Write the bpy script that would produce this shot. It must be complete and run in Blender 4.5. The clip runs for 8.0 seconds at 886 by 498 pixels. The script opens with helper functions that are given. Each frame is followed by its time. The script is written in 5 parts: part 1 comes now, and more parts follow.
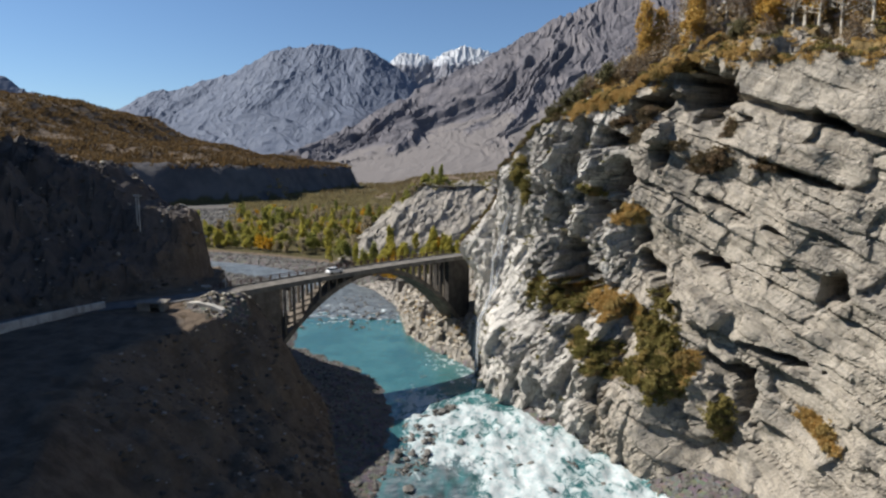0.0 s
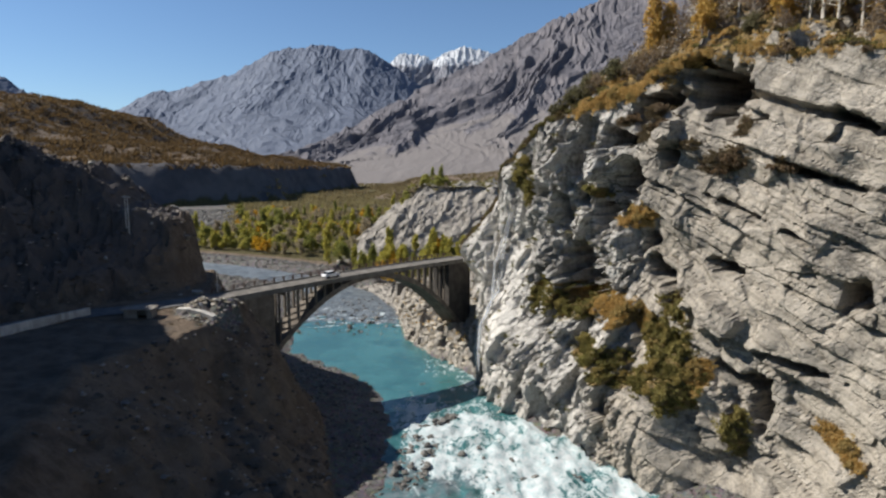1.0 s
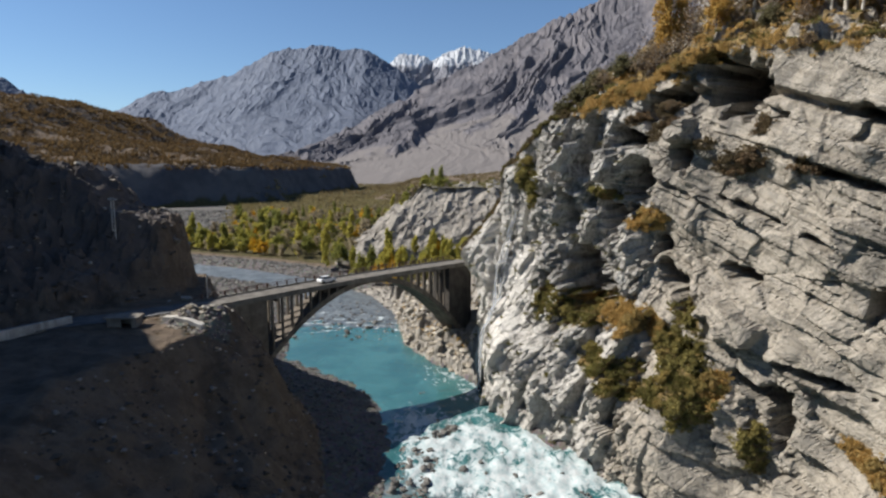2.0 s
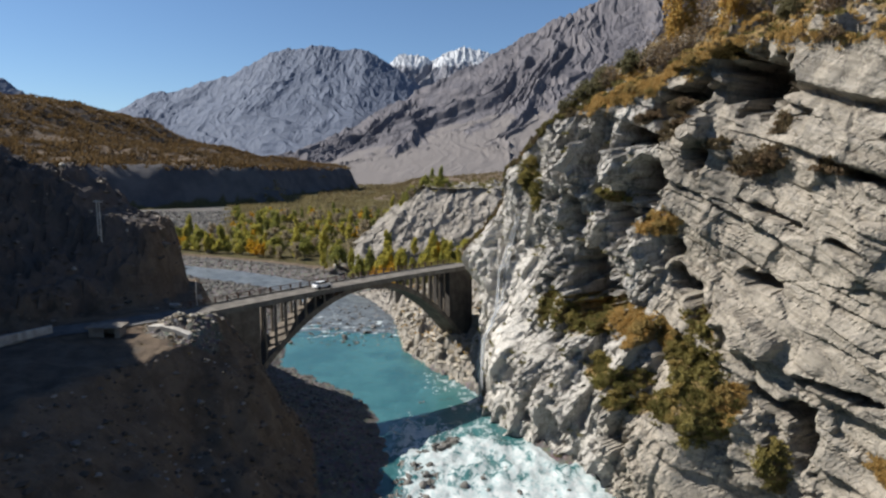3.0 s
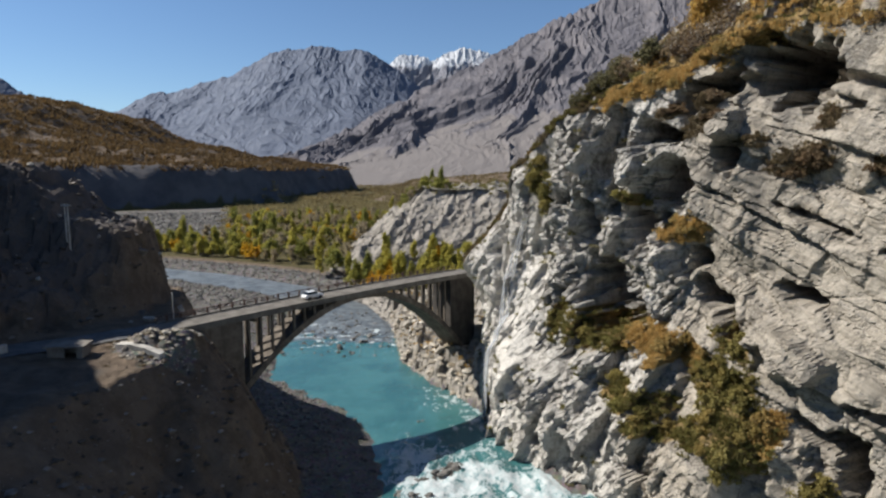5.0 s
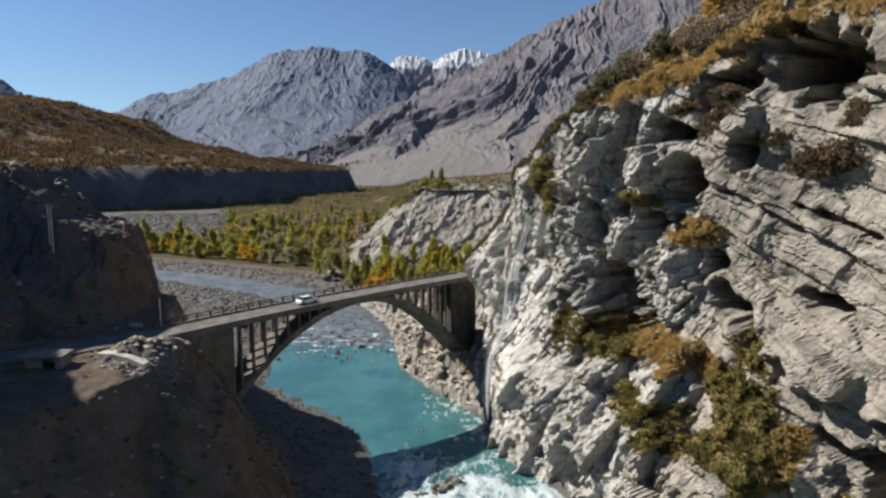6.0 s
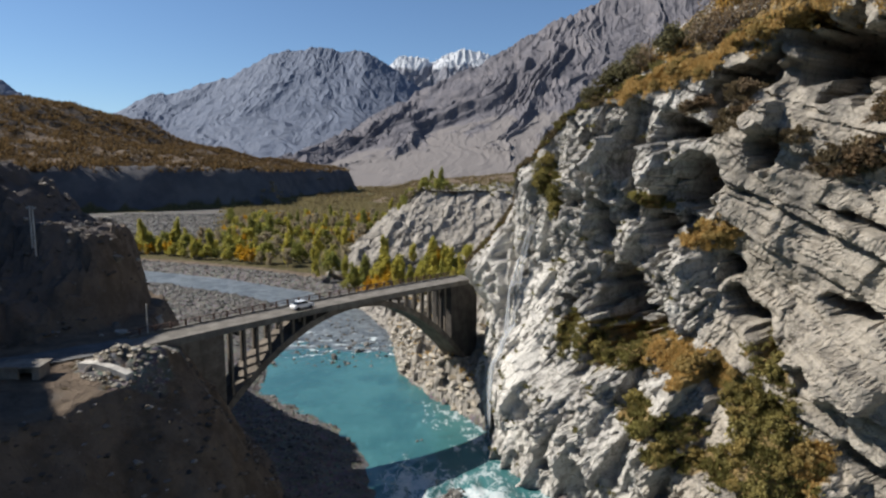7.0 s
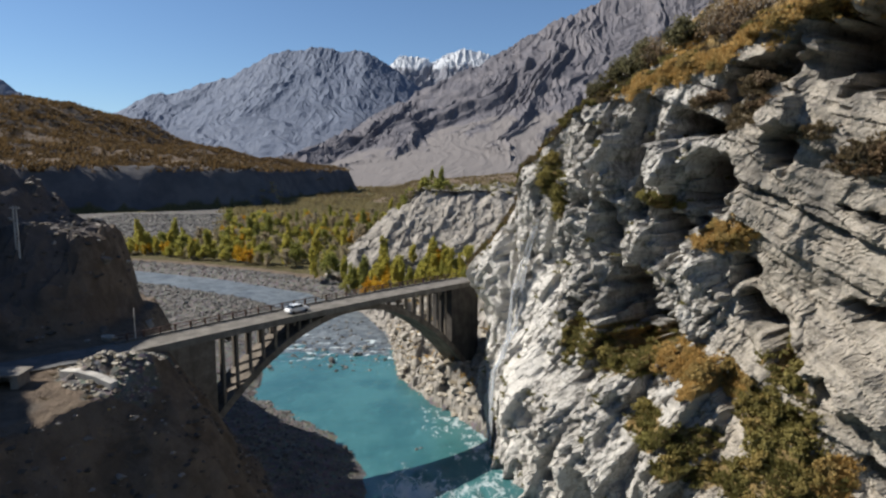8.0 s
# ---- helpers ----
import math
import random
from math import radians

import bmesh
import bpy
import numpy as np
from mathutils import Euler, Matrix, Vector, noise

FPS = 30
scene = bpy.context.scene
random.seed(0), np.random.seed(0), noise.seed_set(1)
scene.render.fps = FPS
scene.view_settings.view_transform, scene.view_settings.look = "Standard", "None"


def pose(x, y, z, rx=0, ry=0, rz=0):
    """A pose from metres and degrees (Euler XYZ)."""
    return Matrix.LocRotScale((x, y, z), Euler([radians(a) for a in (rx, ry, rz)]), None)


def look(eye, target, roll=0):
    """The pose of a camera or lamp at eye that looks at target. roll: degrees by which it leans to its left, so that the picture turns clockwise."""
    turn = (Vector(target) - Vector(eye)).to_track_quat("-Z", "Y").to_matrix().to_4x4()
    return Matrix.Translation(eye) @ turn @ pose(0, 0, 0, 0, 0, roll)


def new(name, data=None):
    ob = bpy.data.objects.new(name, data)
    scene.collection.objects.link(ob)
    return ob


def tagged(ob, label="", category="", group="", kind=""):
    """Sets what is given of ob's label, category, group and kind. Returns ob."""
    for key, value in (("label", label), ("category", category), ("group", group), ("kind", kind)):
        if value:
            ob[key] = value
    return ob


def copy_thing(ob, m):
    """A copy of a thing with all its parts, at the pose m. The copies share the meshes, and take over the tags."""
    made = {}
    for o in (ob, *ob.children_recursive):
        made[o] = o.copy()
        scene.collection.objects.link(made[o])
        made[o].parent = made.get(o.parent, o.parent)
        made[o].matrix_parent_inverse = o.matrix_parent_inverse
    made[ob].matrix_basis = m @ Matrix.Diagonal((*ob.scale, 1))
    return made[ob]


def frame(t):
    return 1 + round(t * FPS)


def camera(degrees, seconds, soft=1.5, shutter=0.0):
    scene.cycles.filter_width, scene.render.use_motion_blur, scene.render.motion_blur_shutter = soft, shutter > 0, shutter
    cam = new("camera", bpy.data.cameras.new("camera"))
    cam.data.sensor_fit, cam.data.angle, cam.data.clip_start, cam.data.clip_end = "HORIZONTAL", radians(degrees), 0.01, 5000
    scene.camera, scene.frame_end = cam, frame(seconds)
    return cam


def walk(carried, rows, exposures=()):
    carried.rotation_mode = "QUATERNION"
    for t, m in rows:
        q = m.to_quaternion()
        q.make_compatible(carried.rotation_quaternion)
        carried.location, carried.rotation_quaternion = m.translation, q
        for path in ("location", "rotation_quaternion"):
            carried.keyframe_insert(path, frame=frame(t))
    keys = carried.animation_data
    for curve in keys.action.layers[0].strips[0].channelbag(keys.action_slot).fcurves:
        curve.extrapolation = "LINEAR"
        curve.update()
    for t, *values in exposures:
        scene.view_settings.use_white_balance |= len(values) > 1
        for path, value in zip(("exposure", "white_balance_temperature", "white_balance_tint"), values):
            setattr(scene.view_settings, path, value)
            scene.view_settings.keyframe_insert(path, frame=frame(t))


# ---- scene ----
cam = camera(72.0, 8.0, soft=2.4)
METRES, EYE, TILT, LEAN, TURN = 21.0, 45.0, -7.4, 0.0, 0.0
ROWS = [
    (0.0, 0.0, 0.0, 0.0, -0.0, 0.0, -0.0),
    (0.5, -0.0003, 0.0567, 0.0107, 0.0, 0.04, 0.01),
    (1.0, -0.0016, 0.1213, 0.0238, -0.0, 0.06, 0.01),
    (1.5, -0.0021, 0.1899, 0.0396, -0.0, 0.08, 0.02),
    (3.0, -0.0042, 0.3901, 0.0908, 0.0, 0.12, 0.1),
    (3.5, -0.005, 0.4561, 0.1063, -0.0, 0.14, 0.11),
    (4.0, -0.0059, 0.5206, 0.1194, 0.01, 0.17, 0.1),
    (4.5, -0.0065, 0.5841, 0.1327, 0.01, 0.17, 0.12),
    (6.0, -0.0108, 0.7678, 0.1632, -0.0, 0.26, 0.09),
    (6.5, -0.0114, 0.8263, 0.173, 0.0, 0.29, 0.09),
    (7.0, -0.0118, 0.8819, 0.1814, 0.0, 0.31, 0.09),
    (7.5, -0.0118, 0.9334, 0.1885, 0.01, 0.31, 0.09),
    (8.0, -0.0121, 0.9801, 0.1938, 0.02, 0.32, 0.07),
]
walk(cam, [(t, pose(0, 0, EYE, TILT, LEAN, TURN) @ pose(METRES * x, METRES * 1.6345 * y, METRES * z, 90 + pitch, roll, yaw)) for t, x, y, z, yaw, pitch, roll in ROWS])

# ---- sky and sun ----
SUN_ELEV, SUN_FROM = 42.2, (-0.986, 0.165)      # the sun stands across the river, over the dark bank
world = bpy.data.worlds.new("sky_world")
scene.world = world
world.use_nodes = True
wn = world.node_tree.nodes
sky = wn.new("ShaderNodeTexSky")
sky.sky_type, sky.sun_disc = "NISHITA", False
sky.sun_elevation = radians(SUN_ELEV)
sky.sun_rotation = math.atan2(SUN_FROM[0], SUN_FROM[1])
sky.altitude, sky.air_density, sky.dust_density, sky.ozone_density = 2200, 1.25, 0.0, 6.0
world.node_tree.links.new(sky.outputs[0], wn["Background"].inputs[0])
wn["Background"].inputs[1].default_value = 0.064
sun = new("sun", bpy.data.lights.new("sun", "SUN"))
sun.data.energy, sun.data.angle, sun.data.color = 5.0, radians(0.55), (1.0, 0.955, 0.88)
ce = math.cos(radians(SUN_ELEV))
sun.matrix_world = look((SUN_FROM[0] * ce * 300, 100 + SUN_FROM[1] * ce * 300, 300 * math.sin(radians(SUN_ELEV))), (0, 100, 0))


scene.view_settings.exposure = 0.76


# ---- arithmetic ----
def hashed(ix, iy, seed):
    with np.errstate(over="ignore"):
        h = (ix.astype(np.int64) * 374761393 + iy.astype(np.int64) * 668265263 + seed * 982451653) & 0xFFFFFFFF
        h = ((h ^ (h >> 13)) * 1274126177) & 0xFFFFFFFF
        h = ((h ^ (h >> 15)) * 2246822519) & 0xFFFFFFFF
    return ((h ^ (h >> 16)) & 0xFFFFFF) / float(0x1000000)


def perlin(x, y, seed=0):
    x, y = np.broadcast_arrays(np.asarray(x, float), np.asarray(y, float))
    ix, iy = np.floor(x), np.floor(y)
    fx, fy = x - ix, y - iy
    ux, uy = fx * fx * fx * (fx * (fx * 6 - 15) + 10), fy * fy * fy * (fy * (fy * 6 - 15) + 10)

    def corner(i, j):
        a = hashed(ix + i, iy + j, seed) * 2 * np.pi
        return np.cos(a) * (fx - i) + np.sin(a) * (fy - j)
    top = corner(0, 0) * (1 - ux) + corner(1, 0) * ux
    low = corner(0, 1) * (1 - ux) + corner(1, 1) * ux
    return (top * (1 - uy) + low * uy) * 1.5


def fbm(x, y, octaves=4, seed=0, gain=0.5):
    total, amp, f = 0.0, 1.0, 1.0
    for i in range(octaves):
        total = total + amp * perlin(x * f, y * f, seed + i * 17)
        amp, f = amp * gain, f * 2.03
    return total


def ridged(x, y, octaves=4, seed=0, gain=0.5):
    total, amp, f = 0.0, 1.0, 1.0
    for i in range(octaves):
        n = 1 - np.abs(perlin(x * f, y * f, seed + i * 31)) * 1.6
        total = total + amp * n * n
        amp, f = amp * gain, f * 2.1
    return total


def cells(x, y, seed=0):
    """Nearest and second distance, and the number of the nearest cell."""
    x, y = np.broadcast_arrays(np.asarray(x, float), np.asarray(y, float))
    ix, iy = np.floor(x), np.floor(y)
    d1, d2, name = np.full(x.shape, 9.0), np.full(x.shape, 9.0), np.zeros(x.shape)
    cx, cy = np.zeros(x.shape), np.zeros(x.shape)
    for i in (-1, 0, 1):
        for j in (-1, 0, 1):
            px, py = ix + i + hashed(ix + i, iy + j, seed), iy + j + hashed(ix + i, iy + j, seed + 5)
            d = np.hypot(px - x, py - y)
            near = d < d1
            d2 = np.where(near, d1, np.minimum(d2, d))
            name = np.where(near, hashed(ix + i, iy + j, seed + 9), name)
            cx, cy = np.where(near, px, cx), np.where(near, py, cy)
            d1 = np.where(near, d, d1)
    return d1, d2, name, x - cx, y - cy


def facets(x, y, seed, tilt=1.0):
    """Broken rock: each block has its own depth and its own slanting face; cracks part them. About -0.5 to 0.5."""
    d1, d2, name, ex, ey = cells(x, y, seed)
    a, b = (name * 7.31) % 1 - 0.5, (name * 13.77) % 1 - 0.5
    crack = ease(0.1, 0.01, d2 - d1) * (((name * 3.17) % 1) > 0.35)
    return name - 0.5 + tilt * (a * ex + b * ey) * 1.5 - 0.5 * crack, name


def ease(a, b, x):
    t = np.clip((np.asarray(x, float) - a) / (b - a), 0, 1)
    return t * t * (3 - 2 * t)


def to_line(x, y, line):
    """Distance to a polyline, and on which side: positive to its left."""
    best, side = np.full(np.shape(x), 1e9), np.zeros(np.shape(x))
    for (ax, ay), (bx, by) in zip(line[:-1], line[1:]):
        ux, uy = bx - ax, by - ay
        t = np.clip(((x - ax) * ux + (y - ay) * uy) / (ux * ux + uy * uy), 0, 1)
        d = np.hypot(x - ax - t * ux, y - ay - t * uy)
        c = ux * (y - ay) - uy * (x - ax)
        near = d < best - 1e-6
        side, best = np.where(near, np.sign(c), side), np.where(near, d, best)
    return best, side


def mesh_of(name, co, quads, smooth=True):
    """A mesh from arrays of corners and of faces, all with as many corners."""
    me = bpy.data.meshes.new(name)
    co, quads = np.asarray(co, np.float32).reshape(-1, 3), np.asarray(quads, np.int32)
    me.vertices.add(len(co)), me.loops.add(quads.size), me.polygons.add(len(quads))
    me.vertices.foreach_set("co", co.ravel())
    me.loops.foreach_set("vertex_index", quads.ravel())
    me.polygons.foreach_set("loop_start", np.arange(0, quads.size, quads.shape[1], dtype=np.int32))
    me.polygons.foreach_set("use_smooth", np.full(len(quads), smooth))
    me.update(calc_edges=True)
    return me


def grid_mesh(name, p, smooth=True, **marks):
    n, m = p.shape[:2]
    i = np.arange(n * m).reshape(n, m)
    quads = np.stack([i[:-1, :-1], i[1:, :-1], i[1:, 1:], i[:-1, 1:]], -1).reshape(-1, 4)
    me = mesh_of(name, p, quads, smooth)
    for key, value in marks.items():
        me.attributes.new(key, "FLOAT", "POINT").data.foreach_set("value", np.asarray(value, np.float32).ravel())
    return me


# ---- materials ----
class Nodes:
    """Short ways to write a node material."""

    def __init__(self, name):
        self.mat = bpy.data.materials.new(name)
        self.mat.use_nodes = True
        self.tree = self.mat.node_tree
        self.shader = self.tree.nodes["Principled BSDF"]
        self.place = self.tree.nodes.new("ShaderNodeTexCoord").outputs["Object"]

    def link(self, a, b):
        self.tree.links.new(a, b)

    def put(self, socket, value):
        if isinstance(value, bpy.types.NodeSocket):
            self.link(value, socket)
        elif isinstance(value, tuple) and len(value) == 3 and socket.type == "RGBA":
            socket.default_value = (*value, 1)
        else:
            socket.default_value = value

    def noise(self, scale, detail=6, rough=0.55, stretch=(1, 1, 1), turn=(0, 0, 0), warp=0.0):
        m = self.tree.nodes.new("ShaderNodeMapping")
        m.inputs["Scale"].default_value, m.inputs["Rotation"].default_value = stretch, turn
        self.link(self.place, m.inputs[0])
        n = self.tree.nodes.new("ShaderNodeTexNoise")
        self.link(m.outputs[0], n.inputs["Vector"])
        for key, value in (("Scale", scale), ("Detail", detail), ("Roughness", rough), ("Distortion", warp)):
            n.inputs[key].default_value = value
        return n.outputs[0]

    def voronoi(self, scale, feature="F1", stretch=(1, 1, 1), out=0, warp=0.0):
        m = self.tree.nodes.new("ShaderNodeMapping")
        m.inputs["Scale"].default_value = stretch
        self.link(self.place, m.inputs[0])
        n = self.tree.nodes.new("ShaderNodeTexVoronoi")
        n.feature = feature
        n.inputs["Scale"].default_value = scale
        at = m.outputs[0]
        if warp:
            bend, push = self.tree.nodes.new("ShaderNodeTexNoise"), self.tree.nodes.new("ShaderNodeVectorMath")
            bend.inputs["Scale"].default_value, bend.inputs["Detail"].default_value = 1.3, 4
            self.link(self.place, bend.inputs["Vector"])
            push.operation = "MULTIPLY_ADD"
            self.link(bend.outputs[1], push.inputs[0]), self.link(at, push.inputs[2])
            push.inputs[1].default_value = (warp * 2, warp * 2, warp * 2)
            at = push.outputs[0]
        self.link(at, n.inputs["Vector"])
        return n.outputs[out]

    def ramp(self, value, a, b, low=0.0, high=1.0):
        r = self.tree.nodes.new("ShaderNodeMapRange")
        r.interpolation_type = "SMOOTHSTEP"
        for i, v in enumerate((value, a, b, low, high)):
            self.put(r.inputs[i], v)
        return r.outputs[0]

    def mix(self, f, a, b, kind="MIX"):
        n = self.tree.nodes.new("ShaderNodeMix")
        n.data_type, n.blend_type = "RGBA", kind
        self.put(n.inputs[0], f), self.put(n.inputs[6], a), self.put(n.inputs[7], b)
        return n.outputs[2]

    def sums(self, kind, a, b=0.0):
        n = self.tree.nodes.new("ShaderNodeMath")
        n.operation = kind
        self.put(n.inputs[0], a), self.put(n.inputs[1], b)
        return n.outputs[0]

    def mark(self, name):
        n = self.tree.nodes.new("ShaderNodeAttribute")
        n.attribute_name = name
        return n.outputs["Fac"]

    def random(self):
        return self.tree.nodes.new("ShaderNodeObjectInfo").outputs["Random"]

    def island(self):
        return self.tree.nodes.new("ShaderNodeNewGeometry").outputs["Random Per Island"]

    def bump(self, height, strength, metres):
        n = self.tree.nodes.new("ShaderNodeBump")
        n.inputs["Strength"].default_value, n.inputs["Distance"].default_value = strength, metres
        self.link(height, n.inputs["Height"])
        self.link(n.outputs[0], self.shader.inputs["Normal"])

    def done(self, colour, rough=0.9, gloss=0.3, **more):
        self.put(self.shader.inputs["Base Color"], colour)
        self.put(self.shader.inputs["Roughness"], rough)
        self.put(self.shader.inputs["Specular IOR Level"], gloss)
        for key, value in more.items():
            self.put(self.shader.inputs[key.replace("_", " ")], value)
        return self.mat


def ground_material():
    n = Nodes("soil_and_gravel")
    big, mid, fine = n.noise(0.035, 5), n.noise(0.35, 8, 0.65), n.noise(3.0, 6, 0.7)
    soil = n.mix(n.ramp(mid, 0.35, 0.65), (0.07, 0.051, 0.036), (0.15, 0.112, 0.081))
    soil = n.mix(n.ramp(big, 0.4, 0.65, 0, 0.5), soil, (0.15, 0.118, 0.088))
    pebble = n.voronoi(1.6, "F1", out=1)
    gravel = n.mix(n.ramp(fine, 0.3, 0.7), (0.055, 0.05, 0.045), (0.11, 0.1, 0.09))
    gravel = n.mix(0.45, gravel, n.mix(0.9, pebble, (0.125, 0.117, 0.108)), "MIX")
    gravel = n.mix(n.ramp(mid, 0.42, 0.6, 0, 0.55), gravel, (0.062, 0.058, 0.054))
    meadow = n.mix(n.ramp(mid, 0.3, 0.7), (0.0404, 0.0404, 0.015), (0.0927, 0.0722, 0.0318))
    rock = n.mix(n.ramp(n.noise(0.3, 9, 0.7), 0.3, 0.7), (0.155, 0.14, 0.118), (0.32, 0.295, 0.26))
    c = n.mix(n.ramp(n.sums("ADD", n.mark("gravel"), n.sums("MULTIPLY", mid, 0.3)), 0.45, 0.7), soil, gravel)
    # dark bluish tone: shade and haze of bluffs and hill put into the colour
    shade_tone = n.mix(n.ramp(n.noise(0.03, 8, 0.65), 0.35, 0.65), (0.066, 0.064, 0.07), (0.11, 0.103, 0.103))
    c = n.mix(n.ramp(n.mark("shade_tone"), 0.2, 0.7), c, shade_tone)
    c = n.mix(n.ramp(n.sums("ADD", n.mark("meadow"), n.sums("MULTIPLY", mid, 0.4)), 0.5, 0.85), c, meadow)
    c = n.mix(n.ramp(n.sums("ADD", n.mark("rock"), n.sums("MULTIPLY", mid, 0.3)), 0.5, 0.75), c, rock)
    c = n.mix(n.ramp(n.sums("ADD", n.mark("road"), n.sums("MULTIPLY", fine, 0.2)), 0.45, 0.7), c, n.mix(n.ramp(mid, 0.3, 0.7), (0.068, 0.056, 0.045), (0.13, 0.108, 0.088)))
    n.bump(n.sums("ADD", n.sums("MULTIPLY", mid, 2.0), n.sums("MULTIPLY", fine, 0.5)), 0.8, 0.5)
    return n.done(c, 0.95, 0.15)


def cliff_material():
    n = Nodes("cliff_rock")
    dip = (0, radians(24), 0)
    big, mid, fine = n.noise(0.07, 5), n.noise(0.55, 9, 0.65, warp=0.4), n.noise(4.0, 6, 0.7)
    along = n.tree.nodes.new("ShaderNodeCombineXYZ")
    n.link(n.sums("MULTIPLY", n.mark("bed_p"), 0.12), along.inputs[0]), n.link(n.mark("bed_q"), along.inputs[1])
    layer = n.tree.nodes.new("ShaderNodeTexNoise")
    n.link(along.outputs[0], layer.inputs["Vector"])
    for key, value in (("Scale", 1.1), ("Detail", 8), ("Roughness", 0.7), ("Distortion", 0.25)):
        layer.inputs[key].default_value = value
    beds = layer.outputs[0]
    pale = n.mix(n.ramp(mid, 0.3, 0.7), (0.29, 0.272, 0.245), (0.475, 0.455, 0.415))
    warm = n.mix(n.ramp(beds, 0.35, 0.65), (0.24, 0.212, 0.172), (0.375, 0.338, 0.284))
    c = n.mix(n.ramp(n.sums("ADD", n.mark("bedded"), n.sums("MULTIPLY", big, 0.5)), 0.4, 0.9), pale, warm)
    c = n.mix(n.ramp(beds, 0.52, 0.72, 0, 0.55), c, (0.118, 0.11, 0.101))
    stain = n.noise(0.22, 7, 0.6, (1, 1, 0.35))
    c = n.mix(n.ramp(stain, 0.52, 0.68, 0, 0.6), c, (0.0888, 0.0832, 0.077))
    c = n.mix(n.ramp(n.noise(1.3, 8, 0.7), 0.56, 0.7, 0, 0.5), c, (0.367, 0.355, 0.331))
    joint = n.ramp(n.voronoi(0.42, "DISTANCE_TO_EDGE", (1, 1, 0.55), warp=0.9), 0.0, 0.05, 0.6, 0.0)
    chip = n.ramp(n.voronoi(1.5, "DISTANCE_TO_EDGE", (0.8, 0.8, 1.3), warp=0.5), 0.0, 0.07, 0.3, 0.0)
    c = n.mix(n.sums("MULTIPLY", joint, n.ramp(big, 0.4, 0.55)), c, (0.0444, 0.0402, 0.0355))
    c = n.mix(n.sums("MULTIPLY", chip, n.ramp(n.noise(0.3, 4), 0.45, 0.6)), c, (0.0592, 0.0545, 0.0486))
    c = n.mix(n.ramp(n.noise(0.9, 9, 0.75, warp=0.8), 0.56, 0.66, 0, 0.75), c, (0.071, 0.0651, 0.0592))
    lichen = n.sums("ADD", n.noise(0.5, 9, 0.72, (1, 1, 0.7), warp=0.6), n.sums("MULTIPLY", n.mark("craggy"), 0.06))
    c = n.mix(n.ramp(lichen, 0.59, 0.69, 0, 0.7), c, n.mix(n.ramp(fine, 0.4, 0.6), (0.06, 0.056, 0.044), (0.12, 0.112, 0.09)))
    c = n.mix(n.ramp(n.sums("ADD", n.mark("bleached"), n.sums("MULTIPLY", n.sums("SUBTRACT", mid, 0.5), 0.8)), 0.25, 0.75, 0, 0.8), c, n.mix(n.ramp(fine, 0.35, 0.65), (0.44, 0.418, 0.38), (0.6, 0.575, 0.53)))
    grass = n.mix(n.ramp(mid, 0.35, 0.65), (0.105, 0.076, 0.034), (0.25, 0.17, 0.068))
    c = n.mix(n.ramp(n.sums("ADD", n.mark("green"), n.sums("MULTIPLY", mid, 0.5)), 0.6, 0.9), c, grass)
    c = n.mix(n.ramp(n.mark("wet"), 0.2, 0.8, 0, 0.75), c, (0.0414, 0.0385, 0.0355))
    n.bump(n.sums("ADD", n.sums("MULTIPLY", mid, 1.5), n.sums("MULTIPLY", fine, 0.6)), 0.9, 0.35)
    return n.done(c, 0.9, 0.2)


def water_material():
    n = Nodes("glacial_water")
    big, mid, fine = n.noise(0.08, 4), n.noise(0.5, 6, 0.6, (1, 0.45, 1)), n.noise(1.6, 8, 0.65, (1, 0.6, 1), warp=0.6)
    c = n.mix(n.ramp(big, 0.35, 0.65), (0.0259, 0.0925, 0.0977), (0.0444, 0.133, 0.135))
    c = n.mix(n.ramp(mid, 0.55, 0.75, 0, 0.5), c, (0.074, 0.2, 0.2))
    shoal = n.mix(n.ramp(n.noise(0.45, 8, 0.7, (0.6, 1.4, 1), warp=0.6), 0.4, 0.6), (0.035, 0.045, 0.052), (0.135, 0.152, 0.16))
    c = n.mix(n.ramp(n.sums("ADD", n.mark("shoal"), n.sums("MULTIPLY", n.sums("SUBTRACT", mid, 0.5), 0.8)), 0.35, 0.7), c, shoal)
    curl = n.noise(0.75, 9, 0.7, (1, 0.6, 1), warp=0.8)
    foam = n.ramp(n.sums("ADD", n.mark("foam"), n.sums("MULTIPLY", n.sums("SUBTRACT", curl, 0.5), 2.4)), 0.34, 0.76)
    c = n.mix(foam, c, n.mix(n.ramp(fine, 0.35, 0.65), (0.3, 0.38, 0.39), (0.46, 0.48, 0.48)))
    n.bump(n.sums("ADD", mid, n.sums("MULTIPLY", fine, 0.6)), 0.5, 0.25)
    return n.done(c, n.sums("MAXIMUM", n.ramp(foam, 0, 1, 0.14, 0.7), n.ramp(n.mark("shoal"), 0.3, 0.9, 0.14, 0.5)), 0.5)


def rock_material(name, dark, pale):
    n = Nodes(name)
    mid = n.noise(1.2, 8, 0.68)
    c = n.mix(n.ramp(mid, 0.3, 0.7), dark, pale)
    c = n.mix(n.ramp(n.random(), 0, 1, 0, 0.5), c, dark)
    n.bump(mid, 0.8, 0.2)
    return n.done(c, 0.85, 0.3)


